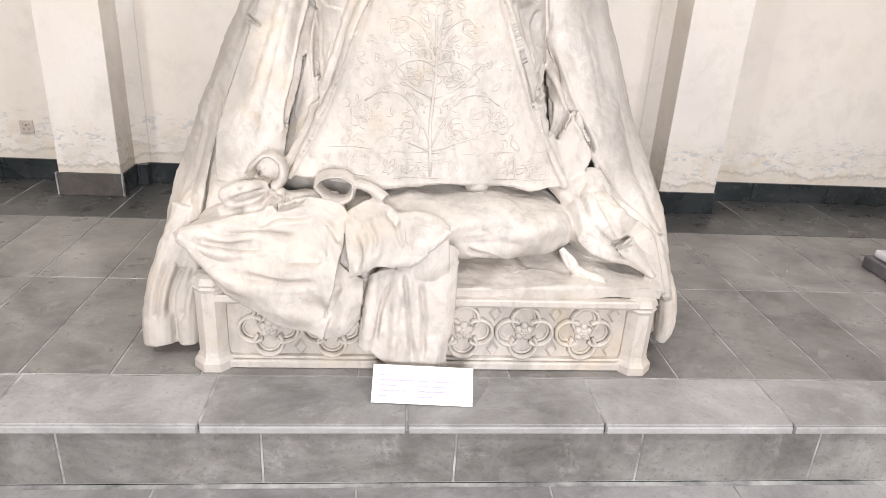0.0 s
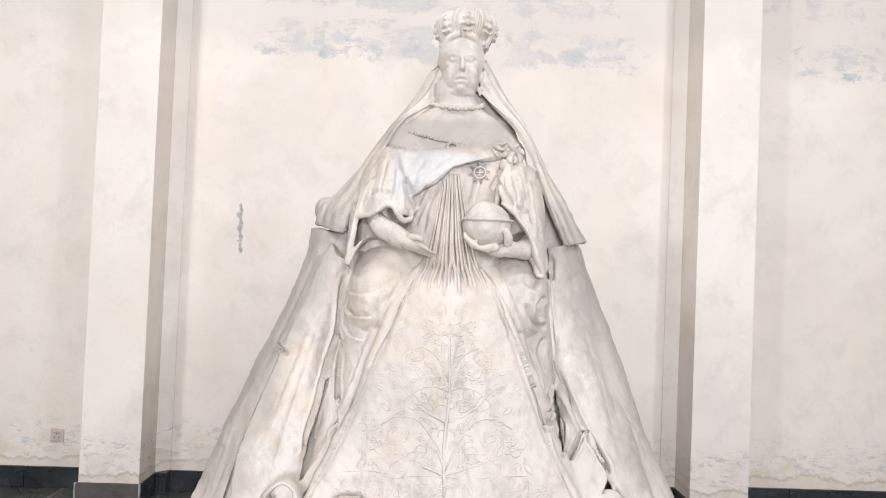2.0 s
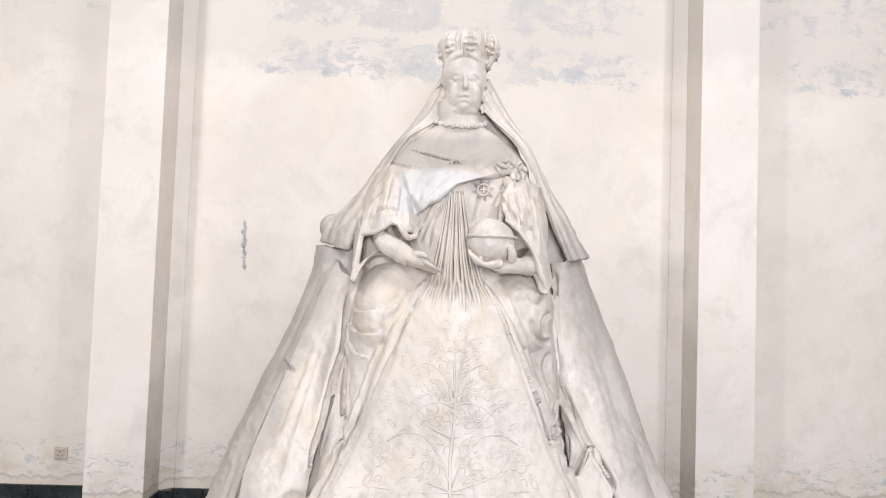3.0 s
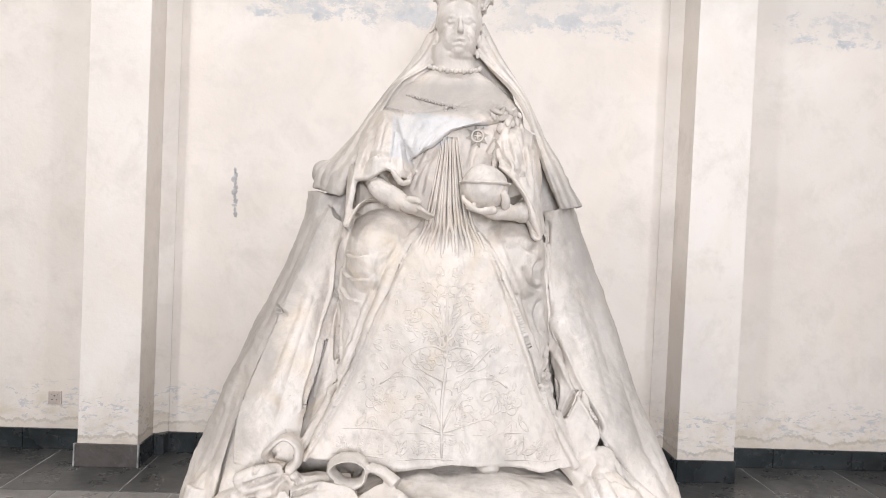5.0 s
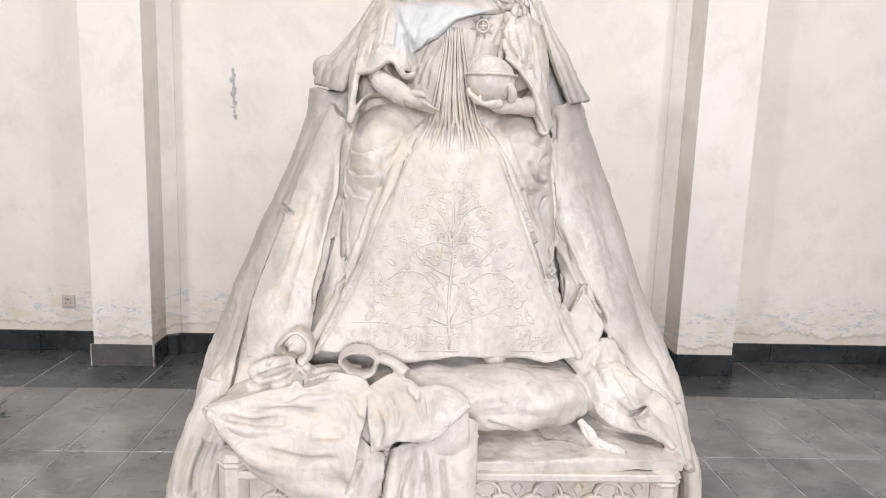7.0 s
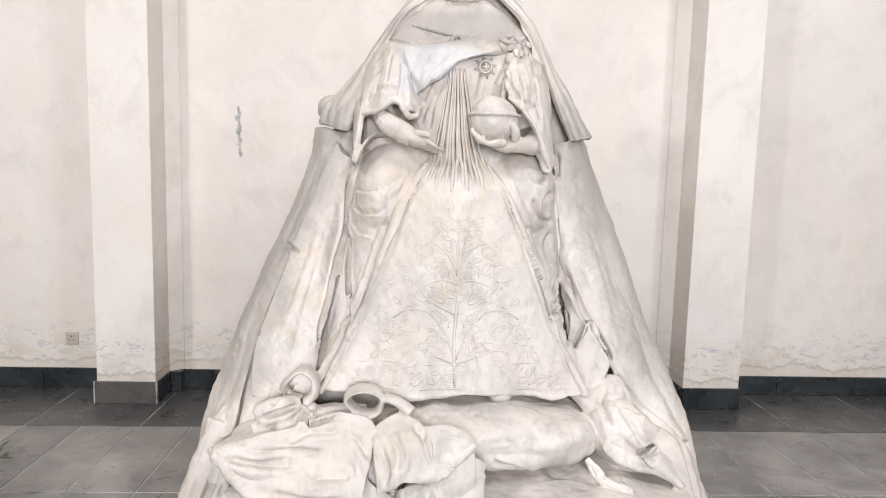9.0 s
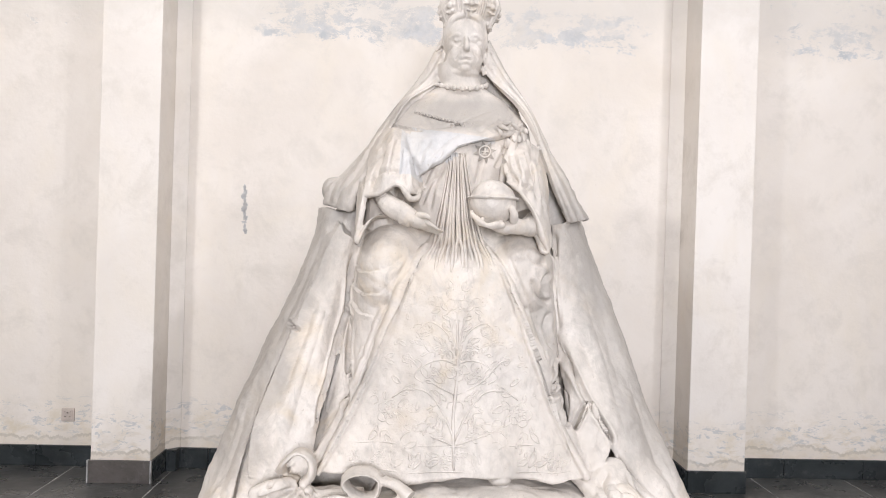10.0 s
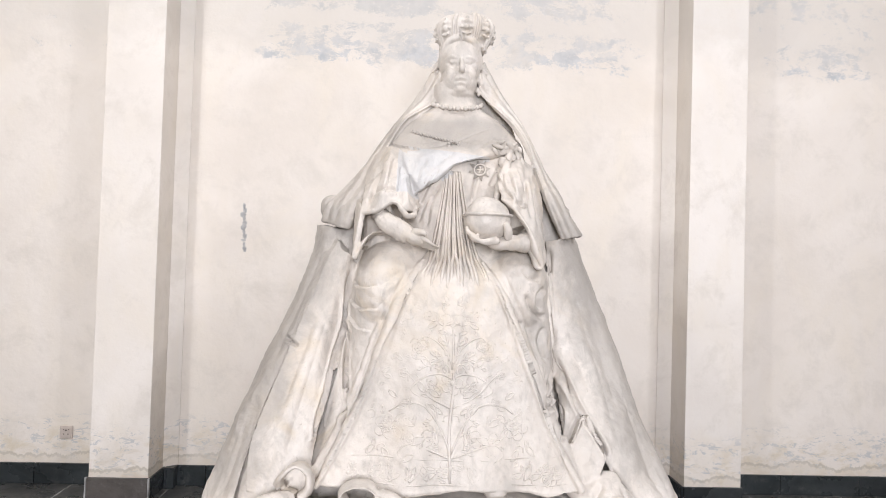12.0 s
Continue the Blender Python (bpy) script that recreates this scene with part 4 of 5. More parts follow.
    c.drape([(-0.433, 0.02, 0.526), (-0.376, 0.01, 0.461), (-0.298, 0, 0.405)], [(-0.449, -0.035, 0.156), (-0.387, -0.035, 0.183), (-0.313, -0.02, 0.262)], 0.026, 0.035, ((0.010, 3.0, 9.0, 0.0),))
    # tie of twisted cloth with two loops
    c.tube([(-0.76, 0.28, 0.745, 0.022, 0.03), (-0.735, 0.25, 0.79, 0.012, 0.04), (-0.685, 0.26, 0.825, 0.011, 0.048), (-0.635, 0.27, 0.795, 0.011, 0.05), (-0.628, 0.26, 0.735, 0.013, 0.05), (-0.655, 0.25, 0.69, 0.018, 0.045), (-0.61, 0.23, 0.65, 0.03, 0.04), (-0.50, 0.22, 0.65, 0.035, 0.04), (-0.40, 0.20, 0.63, 0.035, 0.03)], sides=12)
    c.tube([(-0.76, 0.29, 0.745, 0.02, 0.03), (-0.74, 0.28, 0.71, 0.02, 0.03), (-0.69, 0.27, 0.69, 0.024, 0.03)], sides=10)
    for a, b in (((-0.70, 0.68), (-0.85, 0.64)), ((-0.69, 0.66), (-0.86, 0.58)), ((-0.68, 0.64), (-0.80, 0.55))):
        c.tube([(a[0], 0.24, a[1] + 0.02, 0.022, 0.03), ((a[0] + b[0]) / 2, 0.17, (a[1] + b[1]) / 2 + 0.04, 0.036, 0.04), (b[0], 0.17, b[1] + 0.03, 0.026, 0.03)], sides=12)
    c.tube([(-0.484, 0.18, 0.732, 0.011, 0.06), (-0.458, 0.18, 0.765, 0.010, 0.06), (-0.391, 0.18, 0.774, 0.010, 0.06), (-0.346, 0.18, 0.747, 0.012, 0.06), (-0.353, 0.17, 0.693, 0.012, 0.05), (-0.397, 0.17, 0.673, 0.012, 0.05), (-0.454, 0.17, 0.695, 0.012, 0.05)], sides=12, closed=True)
    c.tube([(-0.333, 0.18, 0.741, 0.02, 0.04), (-0.274, 0.16, 0.727, 0.026, 0.04), (-0.216, 0.13, 0.691, 0.03, 0.04)], sides=12)
    c.tube([(-0.639, 0.2, 0.688, 0.02, 0.03), (-0.572, 0.19, 0.628, 0.022, 0.035), (-0.485, 0.17, 0.606, 0.022, 0.03), (-0.384, 0.16, 0.65, 0.018, 0.03)], sides=12)
    # upper flap, its turned corner and the long end that reaches the floor slab
    c.drape([(-0.369, 0.1, 0.633), (-0.285, 0.14, 0.682), (-0.216, 0.12, 0.671), (-0.158, 0.09, 0.636)], [(-0.35, -0.04, 0.431), (-0.274, -0.06, 0.479), (-0.199, -0.06, 0.493), (-0.11, -0.045, 0.497)], 0.028, 0.05, ((0.008, 5.0, 12.0, 0.0), (0.004, 14.0, 9.0, 0.0)))
    c.drape([(-0.178, 0.09, 0.64), (-0.091, 0.08, 0.66), (-0.017, 0.06, 0.645), (0.03, 0.03, 0.617)], [(-0.114, -0.05, 0.496), (-0.068, -0.055, 0.539), (-0.021, -0.045, 0.585), (0.025, -0.02, 0.631)], 0.026, 0.03, ((0.006, 5.0, 12.0, 1.5),))
    c.drape([(-0.104, -0.02, 0.485), (-0.054, -0.03, 0.537), (0.024, -0.01, 0.608)], [(-0.088, -0.03, 0.434), (-0.033, -0.03, 0.439), (0.025, -0.02, 0.449)], 0.03, 0.01)
    c.drape([(-0.269, 0, 0.396), (-0.25, -0.015, 0.446), (-0.194, -0.03, 0.469), (-0.14, -0.03, 0.461)], [(-0.298, -0.04, 0.138), (-0.264, -0.06, 0.122), (-0.184, -0.06, 0.063), (-0.15, -0.055, 0.042)], 0.026, 0.012, ((0.016, 2.0, 11.0, 4.2), (0.006, 3.0, 23.0, 0.0)))
    c.drape([(-0.162, 0, 0.565), (-0.079, -0.005, 0.58), (0.008, 0, 0.569), (0.069, 0.01, 0.543)], [(-0.161, -0.075, 0.054), (-0.082, -0.08, 0.048), (-0.014, -0.075, 0.045), (0.035, -0.06, 0.039)], 0.03, 0.012, ((0.006, 3.0, 8.0, 0.0), (0.003, 12.0, 5.0, 0.0)))

    # drapery by the other corner
    c.drape([(0.5, 0.42, 0.685), (0.582, 0.29, 0.59), (0.611, 0.21, 0.499), (0.699, 0.165, 0.457), (0.796, 0.13, 0.451), (0.897, 0.11, 0.401)],
            [(0.612, 0.46, 0.723), (0.703, 0.45, 0.744), (0.812, 0.39, 0.647), (0.917, 0.33, 0.559), (1.007, 0.27, 0.437), (1.06, 0.22, 0.212)], 0.03, 0.05, ((0.010, 8.0, 3.0, 0.4), (0.005, 15.0, -5.0, 0.0)), 90, 60)
    c.blob((0.72, 0.34, 0.53), (0.20, 0.16, 0.14), (0, 35, 0))
    c.drape([(0.738, 0.15, 0.512), (0.767, 0.13, 0.486), (0.83, 0.12, 0.441), (0.893, 0.1, 0.401)], [(0.812, 0.19, 0.546), (0.843, 0.17, 0.504), (0.884, 0.15, 0.448), (0.911, 0.12, 0.396)], 0.024, 0.02)
    c.tube([(0.98, 0.30, 0.40, 0.05, 0.06), (1.02, 0.20, 0.26, 0.045, 0.06), (1.03, 0.18, 0.13, 0.035, 0.05), (1.015, 0.17, 0.06, 0.02, 0.03)], sides=12)

    # creases and turned edges of the cloth
    chisel("lap", 0.006, 0.0121, (-0.2, 0.684, 2.248), (-0.29, 0.729, 2.261), (-0.36, 0.754, 2.281))
    chisel("cut", 0.005, 0.004, (-0.2, 0.684, 2.248), (-0.062, 0.654, 2.276), (0.076, 0.737, 2.346), (0.163, 0.786, 2.387))
    chisel("cut", 0.008, 0.0135, (-0.324, 0.615, 2.19), (-0.341, 0.508, 2.084), (-0.36, 0.462, 1.99))
    chisel("cut", 0.008, 0.0135, (-0.29, 0.589, 2.148), (-0.294, 0.494, 2.059), (-0.305, 0.458, 1.979))
    chisel("cut", 0.008, 0.0135, (-0.39, 0.615, 2.134), (-0.414, 0.567, 2.036), (-0.432, 0.512, 1.946))
    chisel("cut", 0.008, 0.0135, (-0.429, 0.548, 2), (-0.362, 0.474, 2.026), (-0.299, 0.468, 2.008))
    chisel("cut", 0.008, 0.0135, (-0.353, 0.641, 2.219), (-0.397, 0.635, 2.137), (-0.44, 0.644, 2.083))
    chisel("cut", 0.008, 0.0135, (-0.261, 0.535, 2.09), (-0.244, 0.483, 2.009), (-0.234, 0.476, 1.946))
    chisel("cut", 0.008, 0.0135, (0.217, 0.608, 2.144), (0.231, 0.525, 2.057), (0.266, 0.501, 1.966))
    chisel("cut", 0.008, 0.0135, (0.272, 0.627, 2.162), (0.304, 0.56, 2.037), (0.323, 0.494, 1.905))
    chisel("cut", 0.008, 0.0135, (0.176, 0.594, 2.106), (0.196, 0.529, 2.038), (0.23, 0.483, 1.984))
    chisel("cut", 0.008, 0.0135, (0.332, 0.663, 2.129), (0.348, 0.578, 2.001), (0.351, 0.501, 1.868))
    chisel("cut", 0.008, 0.0135, (0.222, 0.71, 1.98), (0.256, 0.489, 1.978), (0.311, 0.51, 1.956))
    chisel("cut", 0.007, 0.0108, (-0.205, 0.596, 1.956), (-0.169, 0.598, 2.049), (-0.108, 0.578, 2.135))
    chisel("cut", 0.007, 0.0108, (-0.167, 0.647, 1.855), (-0.145, 0.634, 1.974), (-0.097, 0.611, 2.079))
    chisel("cut", 0.007, 0.0108, (-0.208, 0.664, 1.881), (-0.179, 0.648, 1.961), (-0.134, 0.626, 2.027))
    chisel("cut", 0.007, 0.0108, (0.047, 0.63, 1.981), (0.062, 0.623, 2.074), (0.074, 0.623, 2.114))
    chisel("cut", 0.007, 0.0108, (0.104, 0.41, 1.99), (0.162, 0.653, 2.121), (0.187, 0.636, 2.181))
    chisel("cut", 0.01, 0.0297, (-0.529, 0.779, 1.649), (-0.539, 0.76, 1.539), (-0.542, 0.737, 1.404), (-0.523, 0.655, 1.332))
    chisel("lap", 0.012, 0.0135, (-0.521, 0.779, 1.589), (-0.456, 0.538, 1.562), (-0.385, 0.485, 1.576))
    chisel("lap", 0.012, 0.0135, (-0.526, 0.756, 1.507), (-0.47, 0.572, 1.467), (-0.381, 0.488, 1.469))
    chisel("lap", 0.012, 0.0135, (-0.522, 0.695, 1.422), (-0.471, 0.56, 1.375), (-0.404, 0.519, 1.367))
    chisel("cut", 0.014, 0.006, (-0.385, 0.485, 1.576), (-0.335, 0.473, 1.599), (-0.276, 0.498, 1.649))
    chisel("cut", 0.014, 0.006, (-0.393, 0.495, 1.465), (-0.349, 0.474, 1.509), (-0.297, 0.476, 1.573))
    chisel("cut", 0.014, 0.006, (-0.479, 0.563, 1.24), (-0.434, 0.46, 1.156), (-0.442, 0.375, 1.049))
    chisel("cut", 0.014, 0.006, (-0.411, 0.522, 1.361), (-0.38, 0.502, 1.43), (-0.339, 0.474, 1.509))
    chisel("lap", 0.008, 0.0162, (-0.181, 0.512, 1.665), (-0.264, 0.468, 1.508), (-0.326, 0.419, 1.36), (-0.384, 0.396, 1.199), (-0.452, 0.373, 1.024), (-0.534, 0.345, 0.853), (-0.597, 0.325, 0.75))
    chisel("lap", 0.008, 0.0162, (0.5, 0.352, 0.752), (0.416, 0.379, 0.954), (0.378, 0.456, 1.086), (0.306, 0.415, 1.267), (0.243, 0.426, 1.413), (0.179, 0.479, 1.569), (0.124, 0.528, 1.666))
    chisel("cut", 0.006, 0.006, (-0.24, 0.529, 1.675), (-0.319, 0.475, 1.51), (-0.387, 0.478, 1.331), (-0.442, 0.463, 1.168), (-0.517, 0.429, 0.959))
    chisel("cut", 0.006, 0.006, (0.193, 0.523, 1.669), (0.243, 0.475, 1.547), (0.324, 0.528, 1.38), (0.398, 0.526, 1.202))
    chisel("cut", 0.012, 0.0189, (0.292, 0.47, 1.561), (0.34, 0.503, 1.48), (0.417, 0.594, 1.435))
    chisel("cut", 0.012, 0.0189, (0.404, 0.569, 1.588), (0.367, 0.522, 1.537), (0.39, 0.556, 1.471))
    chisel("cut", 0.012, 0.0189, (0.411, 0.579, 1.404), (0.382, 0.544, 1.329), (0.422, 0.56, 1.223))
    chisel("cut", 0.012, 0.0189, (0.479, 0.666, 1.209), (0.427, 0.557, 1.119), (0.4, 0.451, 1.036))
    chisel("cut", 0.012, 0.0189, (0.278, 0.498, 1.674), (0.317, 0.488, 1.637), (0.377, 0.532, 1.626))
    chisel("lap", 0.014, 0.0216, (-0.887, 0.131, 0.593), (-0.913, 0.421, 0.811), (-0.87, 0.547, 1.022), (-0.787, 0.637, 1.266), (-0.716, 0.717, 1.48), (-0.639, 0.784, 1.693), (-0.593, 0.859, 1.818))
    chisel("cut", 0.008, 0.0216, (-0.836, 0.721, 1.305), (-0.791, 0.655, 1.29), (-0.755, 0.634, 1.272))
    chisel("cut", 0.02, 0.0095, (-0.69, 0.884, 1.781), (-0.724, 0.822, 1.626), (-0.818, 0.751, 1.378), (-0.89, 0.704, 1.191))
    chisel("cut", 0.02, 0.0095, (-0.978, 0.612, 0.952), (-1.012, 0.519, 0.767), (-1.049, 0.409, 0.599))
    chisel("cut", 0.02, 0.0095, (-0.927, 0.607, 1.007), (-0.956, 0.534, 0.867), (-0.981, 0.458, 0.735))
    chisel("cut", 0.022, 0.0095, (-0.604, 0.716, 1.538), (-0.659, 0.618, 1.278), (-0.721, 0.492, 1.013), (-0.759, 0.383, 0.791))
    chisel("cut", 0.022, 0.0095, (-0.567, 0.728, 1.512), (-0.596, 0.672, 1.274), (-0.635, 0.572, 1.077))
    chisel("cut", 0.022, 0.0095, (-0.684, 0.693, 1.429), (-0.74, 0.601, 1.225), (-0.796, 0.475, 0.989))
    chisel("cut", 0.022, 0.0095, (-0.801, 0.401, 0.858), (-0.838, 0.323, 0.709), (-0.845, 0.136, 0.615))
    chisel("cut", 0.009, 0.0351, (-0.546, 0.761, 1.593), (-0.549, 0.724, 1.405), (-0.572, 0.695, 1.245), (-0.611, 0.6, 1.073), (-0.642, 0.534, 0.929), (-0.63, 0.26, 0.813))
    chisel("cut", 0.009, 0.0351, (-0.52, 0.647, 1.36), (-0.531, 0.66, 1.171), (-0.513, 0.464, 1.027), (-0.52, 0.426, 0.93))
    chisel("cut", 0.01, 0.0405, (0.484, 0.646, 1.245), (0.532, 0.576, 1.119), (0.591, 0.468, 0.993), (0.668, 0.443, 0.873), (0.693, 0.462, 0.817))
    chisel("cut", 0.01, 0.0216, (0.463, 0.804, 1.777), (0.465, 0.725, 1.557), (0.477, 0.664, 1.291))
    chisel("cut", 0.01, 0.0351, (0.4, 0.451, 1.036), (0.447, 0.563, 1.066), (0.483, 0.655, 1.156))
    chisel("cut", 0.008, 0.027, (0.508, 0.732, 1.088), (0.494, 0.558, 0.963), (0.476, 0.435, 0.89))
    chisel("cut", 0.006, 0.0162, (0.514, 0.443, 0.876), (0.548, 0.459, 0.947), (0.58, 0.478, 1.006))
    chisel("cut", 0.03, 0.0108, (0.581, 0.793, 1.643), (0.649, 0.723, 1.373), (0.718, 0.583, 1.071), (0.769, 0.466, 0.813))
    chisel("cut", 0.03, 0.0108, (0.518, 0.751, 1.586), (0.568, 0.666, 1.321), (0.641, 0.58, 1.096))
    chisel("cut", 0.03, 0.0108, (0.669, 0.762, 1.453), (0.73, 0.683, 1.216), (0.777, 0.57, 0.996))
    chisel("lap", 0.01, 0.0135, (0.703, 0.457, 0.788), (0.749, 0.38, 0.699), (0.802, 0.263, 0.62))
    chisel("cut", 0.009, 0.0243, (-0.819, 0.135, 0.665), (-0.761, 0.147, 0.681), (-0.689, 0.204, 0.696))
    chisel("cut", 0.009, 0.0243, (-0.802, 0.128, 0.616), (-0.74, 0.133, 0.636), (-0.669, 0.14, 0.666))
    chisel("cut", 0.009, 0.0243, (-0.787, 0.146, 0.724), (-0.752, 0.254, 0.722), (-0.73, 0.353, 0.711))
    chisel("cut", 0.009, 0.0243, (-0.684, 0.204, 0.686), (-0.615, 0.131, 0.67), (-0.51, 0.105, 0.7))
    chisel("cut", 0.011, 0.0175, (-0.709, 0.031, 0.608), (-0.613, 0.049, 0.64), (-0.482, 0.061, 0.647))
    chisel("cut", 0.011, 0.0175, (-0.67, 0.06, 0.644), (-0.579, 0.087, 0.673), (-0.486, 0.095, 0.681))
    chisel("cut", 0.011, 0.0175, (-0.6, -0.034, 0.483), (-0.517, -0.01, 0.491), (-0.447, -0.013, 0.489))
    chisel("cut", 0.011, 0.0175, (-0.919, -0.052, 0.576), (-0.796, -0.019, 0.536), (-0.65, 0.007, 0.531))
    chisel("cut", 0.011, 0.0175, (-0.85, -0.016, 0.589), (-0.695, 0.016, 0.582), (-0.544, 0.029, 0.556))
    chisel("cut", 0.011, 0.0175, (-0.749, -0.045, 0.434), (-0.597, -0.053, 0.405), (-0.467, -0.064, 0.419))
    chisel("cut", 0.011, 0.0175, (-0.482, 0.061, 0.647), (-0.425, 0.045, 0.607), (-0.378, 0.017, 0.549))
    chisel("cut", 0.009, 0.0135, (-0.181, 0.029, 0.64), (-0.165, -0.014, 0.607), (-0.142, -0.053, 0.564))
    chisel("cut", 0.009, 0.0135, (-0.285, 0.038, 0.635), (-0.252, -0.027, 0.593), (-0.258, -0.075, 0.534))
    chisel("cut", 0.009, 0.0135, (-0.334, 0.012, 0.599), (-0.308, -0.048, 0.532), (-0.321, -0.069, 0.473))
    chisel("cut", 0.009, 0.0135, (-0.215, 0.072, 0.67), (-0.192, 0.027, 0.641), (-0.158, 0.006, 0.622))
    chisel("lap", 0.005, 0.0135, (-0.113, -0.069, 0.507), (-0.05, -0.06, 0.564), (0.019, -0.035, 0.632))
    chisel("cut", 0.014, 0.0045, (0.14, 0.205, 0.655), (0.321, 0.279, 0.657), (0.49, 0.304, 0.63))
    chisel("cut", 0.014, 0.0045, (0.435, 0.17, 0.619), (0.496, 0.164, 0.585), (0.551, 0.219, 0.513))
    chisel("cut", 0.014, 0.0045, (0.077, 0.113, 0.518), (0.205, 0.113, 0.533), (0.359, 0.117, 0.513))
    chisel("cut", 0.014, 0.0045, (0.204, 0.129, 0.607), (0.274, 0.123, 0.586), (0.394, 0.138, 0.606))
    chisel("cut", 0.014, 0.0045, (0.549, 0.316, 0.656), (0.573, 0.245, 0.587), (0.61, 0.355, 0.421))
    chisel("lap", 0.008, 0.0162, (0.619, 0.283, 0.676), (0.712, 0.256, 0.662), (0.848, 0.272, 0.581), (0.958, 0.207, 0.48))
    chisel("cut", 0.01, 0.0162, (0.659, 0.324, 0.694), (0.715, 0.217, 0.618), (0.769, 0.19, 0.528))
    chisel("cut", 0.01, 0.0162, (0.716, 0.365, 0.712), (0.797, 0.283, 0.638), (0.923, 0.262, 0.544))
    chisel("cut", 0.01, 0.0162, (0.653, 0.374, 0.729), (0.608, 0.319, 0.682), (0.628, 0.21, 0.606))
    chisel("cut", 0.01, 0.0162, (0.65, 0.196, 0.587), (0.724, 0.182, 0.518), (0.799, 0.115, 0.498))
    chisel("cut", 0.01, 0.0162, (0.946, 0.25, 0.518), (0.963, 0.161, 0.429), (0.978, 0.098, 0.307))
    chisel("cut", 0.006, 0.0216, (0.734, 0.139, 0.511), (0.775, 0.191, 0.522), (0.82, 0.21, 0.533))
    chisel("cut", 0.008, 0.0189, (-0.244, -0.065, 0.169), (-0.229, -0.059, 0.291), (-0.193, -0.049, 0.421))
    chisel("cut", 0.008, 0.0189, (-0.138, -0.052, 0.457), (-0.121, -0.068, 0.323), (-0.095, -0.087, 0.094))
    chisel("cut", 0.008, 0.0189, (-0.434, -0.073, 0.258), (-0.416, -0.065, 0.328), (-0.383, -0.02, 0.403))
    chisel("cut", 0.008, 0.0189, (-0.074, -0.051, 0.424), (-0.058, -0.068, 0.287), (-0.056, -0.094, 0.099))
    chisel("cut", 0.012, 0.0189, (-0.931, -0.059, 0.568), (-1.065, 0.174, 0.296), (-1.081, 0.112, 0.172))
    chisel("cut", 0.012, 0.0189, (-0.99, 0.204, 0.36), (-1.024, 0.135, 0.264), (-1.037, 0.107, 0.15))
    chisel("cut", 0.012, 0.0189, (-1.092, 0.222, 0.4), (-1.123, 0.134, 0.263), (-1.132, 0.092, 0.156))
    chisel("cut", 0.007, 0.006, (-0.085, 0.811, 2.722), (-0.06, 0.794, 2.701), (-0.033, 0.78, 2.709))
    chisel("cut", 0.007, 0.006, (0.006, 0.778, 2.71), (0.035, 0.791, 2.704), (0.064, 0.809, 2.728))
    chisel("cut", 0.007, 0.006, (-0.047, 0.77, 2.61), (-0.014, 0.761, 2.615), (0.023, 0.771, 2.613))
    chisel("cut", 0.007, 0.006, (-0.037, 0.768, 2.658), (-0.053, 0.77, 2.635), (-0.063, 0.779, 2.612))
    chisel("cut", 0.007, 0.006, (0.025, 0.776, 2.663), (0.042, 0.782, 2.642), (0.052, 0.793, 2.62))
    chisel("cut", 0.004, 0.006, (0.519, 0.133, 0.481), (0.531, 0.117, 0.459), (0.543, 0.103, 0.435))
    chisel("cut", 0.004, 0.006, (0.538, 0.134, 0.486), (0.549, 0.114, 0.465), (0.56, 0.1, 0.442))
    chisel("cut", 0.004, 0.006, (0.588, 0.09, 0.417), (0.623, 0.077, 0.409), (0.659, 0.071, 0.402))
    chisel("cut", 0.004, 0.006, (0.579, 0.091, 0.407), (0.607, 0.069, 0.398), (0.636, 0.04, 0.393))
    chisel("cut", 0.004, 0.006, (0.597, 0.092, 0.426), (0.633, 0.084, 0.418), (0.685, 0.121, 0.393))
    chisel("cut", 0.008, 0.0162, (0.042, -0.024, 0.521), (0.209, 0.118, 0.466), (0.379, 0.248, 0.402), (0.51, 0.221, 0.401))
    chisel("cut", 0.012, 0.0035, (0.157, 0.14, 0.626), (0.207, 0.166, 0.642), (0.265, 0.148, 0.625))
    chisel("cut", 0.012, 0.0035, (0.329, 0.181, 0.638), (0.368, 0.131, 0.608), (0.342, 0.103, 0.558))
    chisel("cut", 0.012, 0.0035, (0.421, 0.133, 0.522), (0.455, 0.139, 0.569), (0.448, 0.171, 0.618))
    chisel("cut", 0.012, 0.0035, (0.111, 0.115, 0.562), (0.157, 0.116, 0.582), (0.216, 0.118, 0.557))
    chisel("cut", 0.01, 0.006, (-0.192, 0.72, 2.326), (-0.129, 0.697, 2.311), (-0.075, 0.7, 2.3))
    chisel("cut", 0.01, 0.006, (-0.254, 0.783, 2.363), (-0.197, 0.73, 2.322), (-0.169, 0.695, 2.276))
    chisel("cut", 0.01, 0.006, (0.045, 0.639, 2.235), (0.114, 0.688, 2.286), (0.175, 0.758, 2.343))
    chisel("cut", 0.01, 0.006, (-0.167, 0.624, 2.197), (-0.204, 0.615, 2.142), (-0.22, 0.601, 2.074))
    chisel("cut", 0.01, 0.006, (-0.036, 0.628, 2.23), (-0.088, 0.612, 2.193), (-0.139, 0.592, 2.141))
    chisel("cut", 0.01, 0.006, (-0.284, 0.804, 2.403), (-0.243, 0.834, 2.425), (-0.188, 0.826, 2.448))

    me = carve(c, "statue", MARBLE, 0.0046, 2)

    # fine carved relief, set on the skin
    d = Clay()

    def vine(points, r, n=4):
        d.tube([(x, gown_front(x, z) - 0.0251, z, r * w * 0.9, r * 0.62) for x, z, w in points], per=n, sides=6)

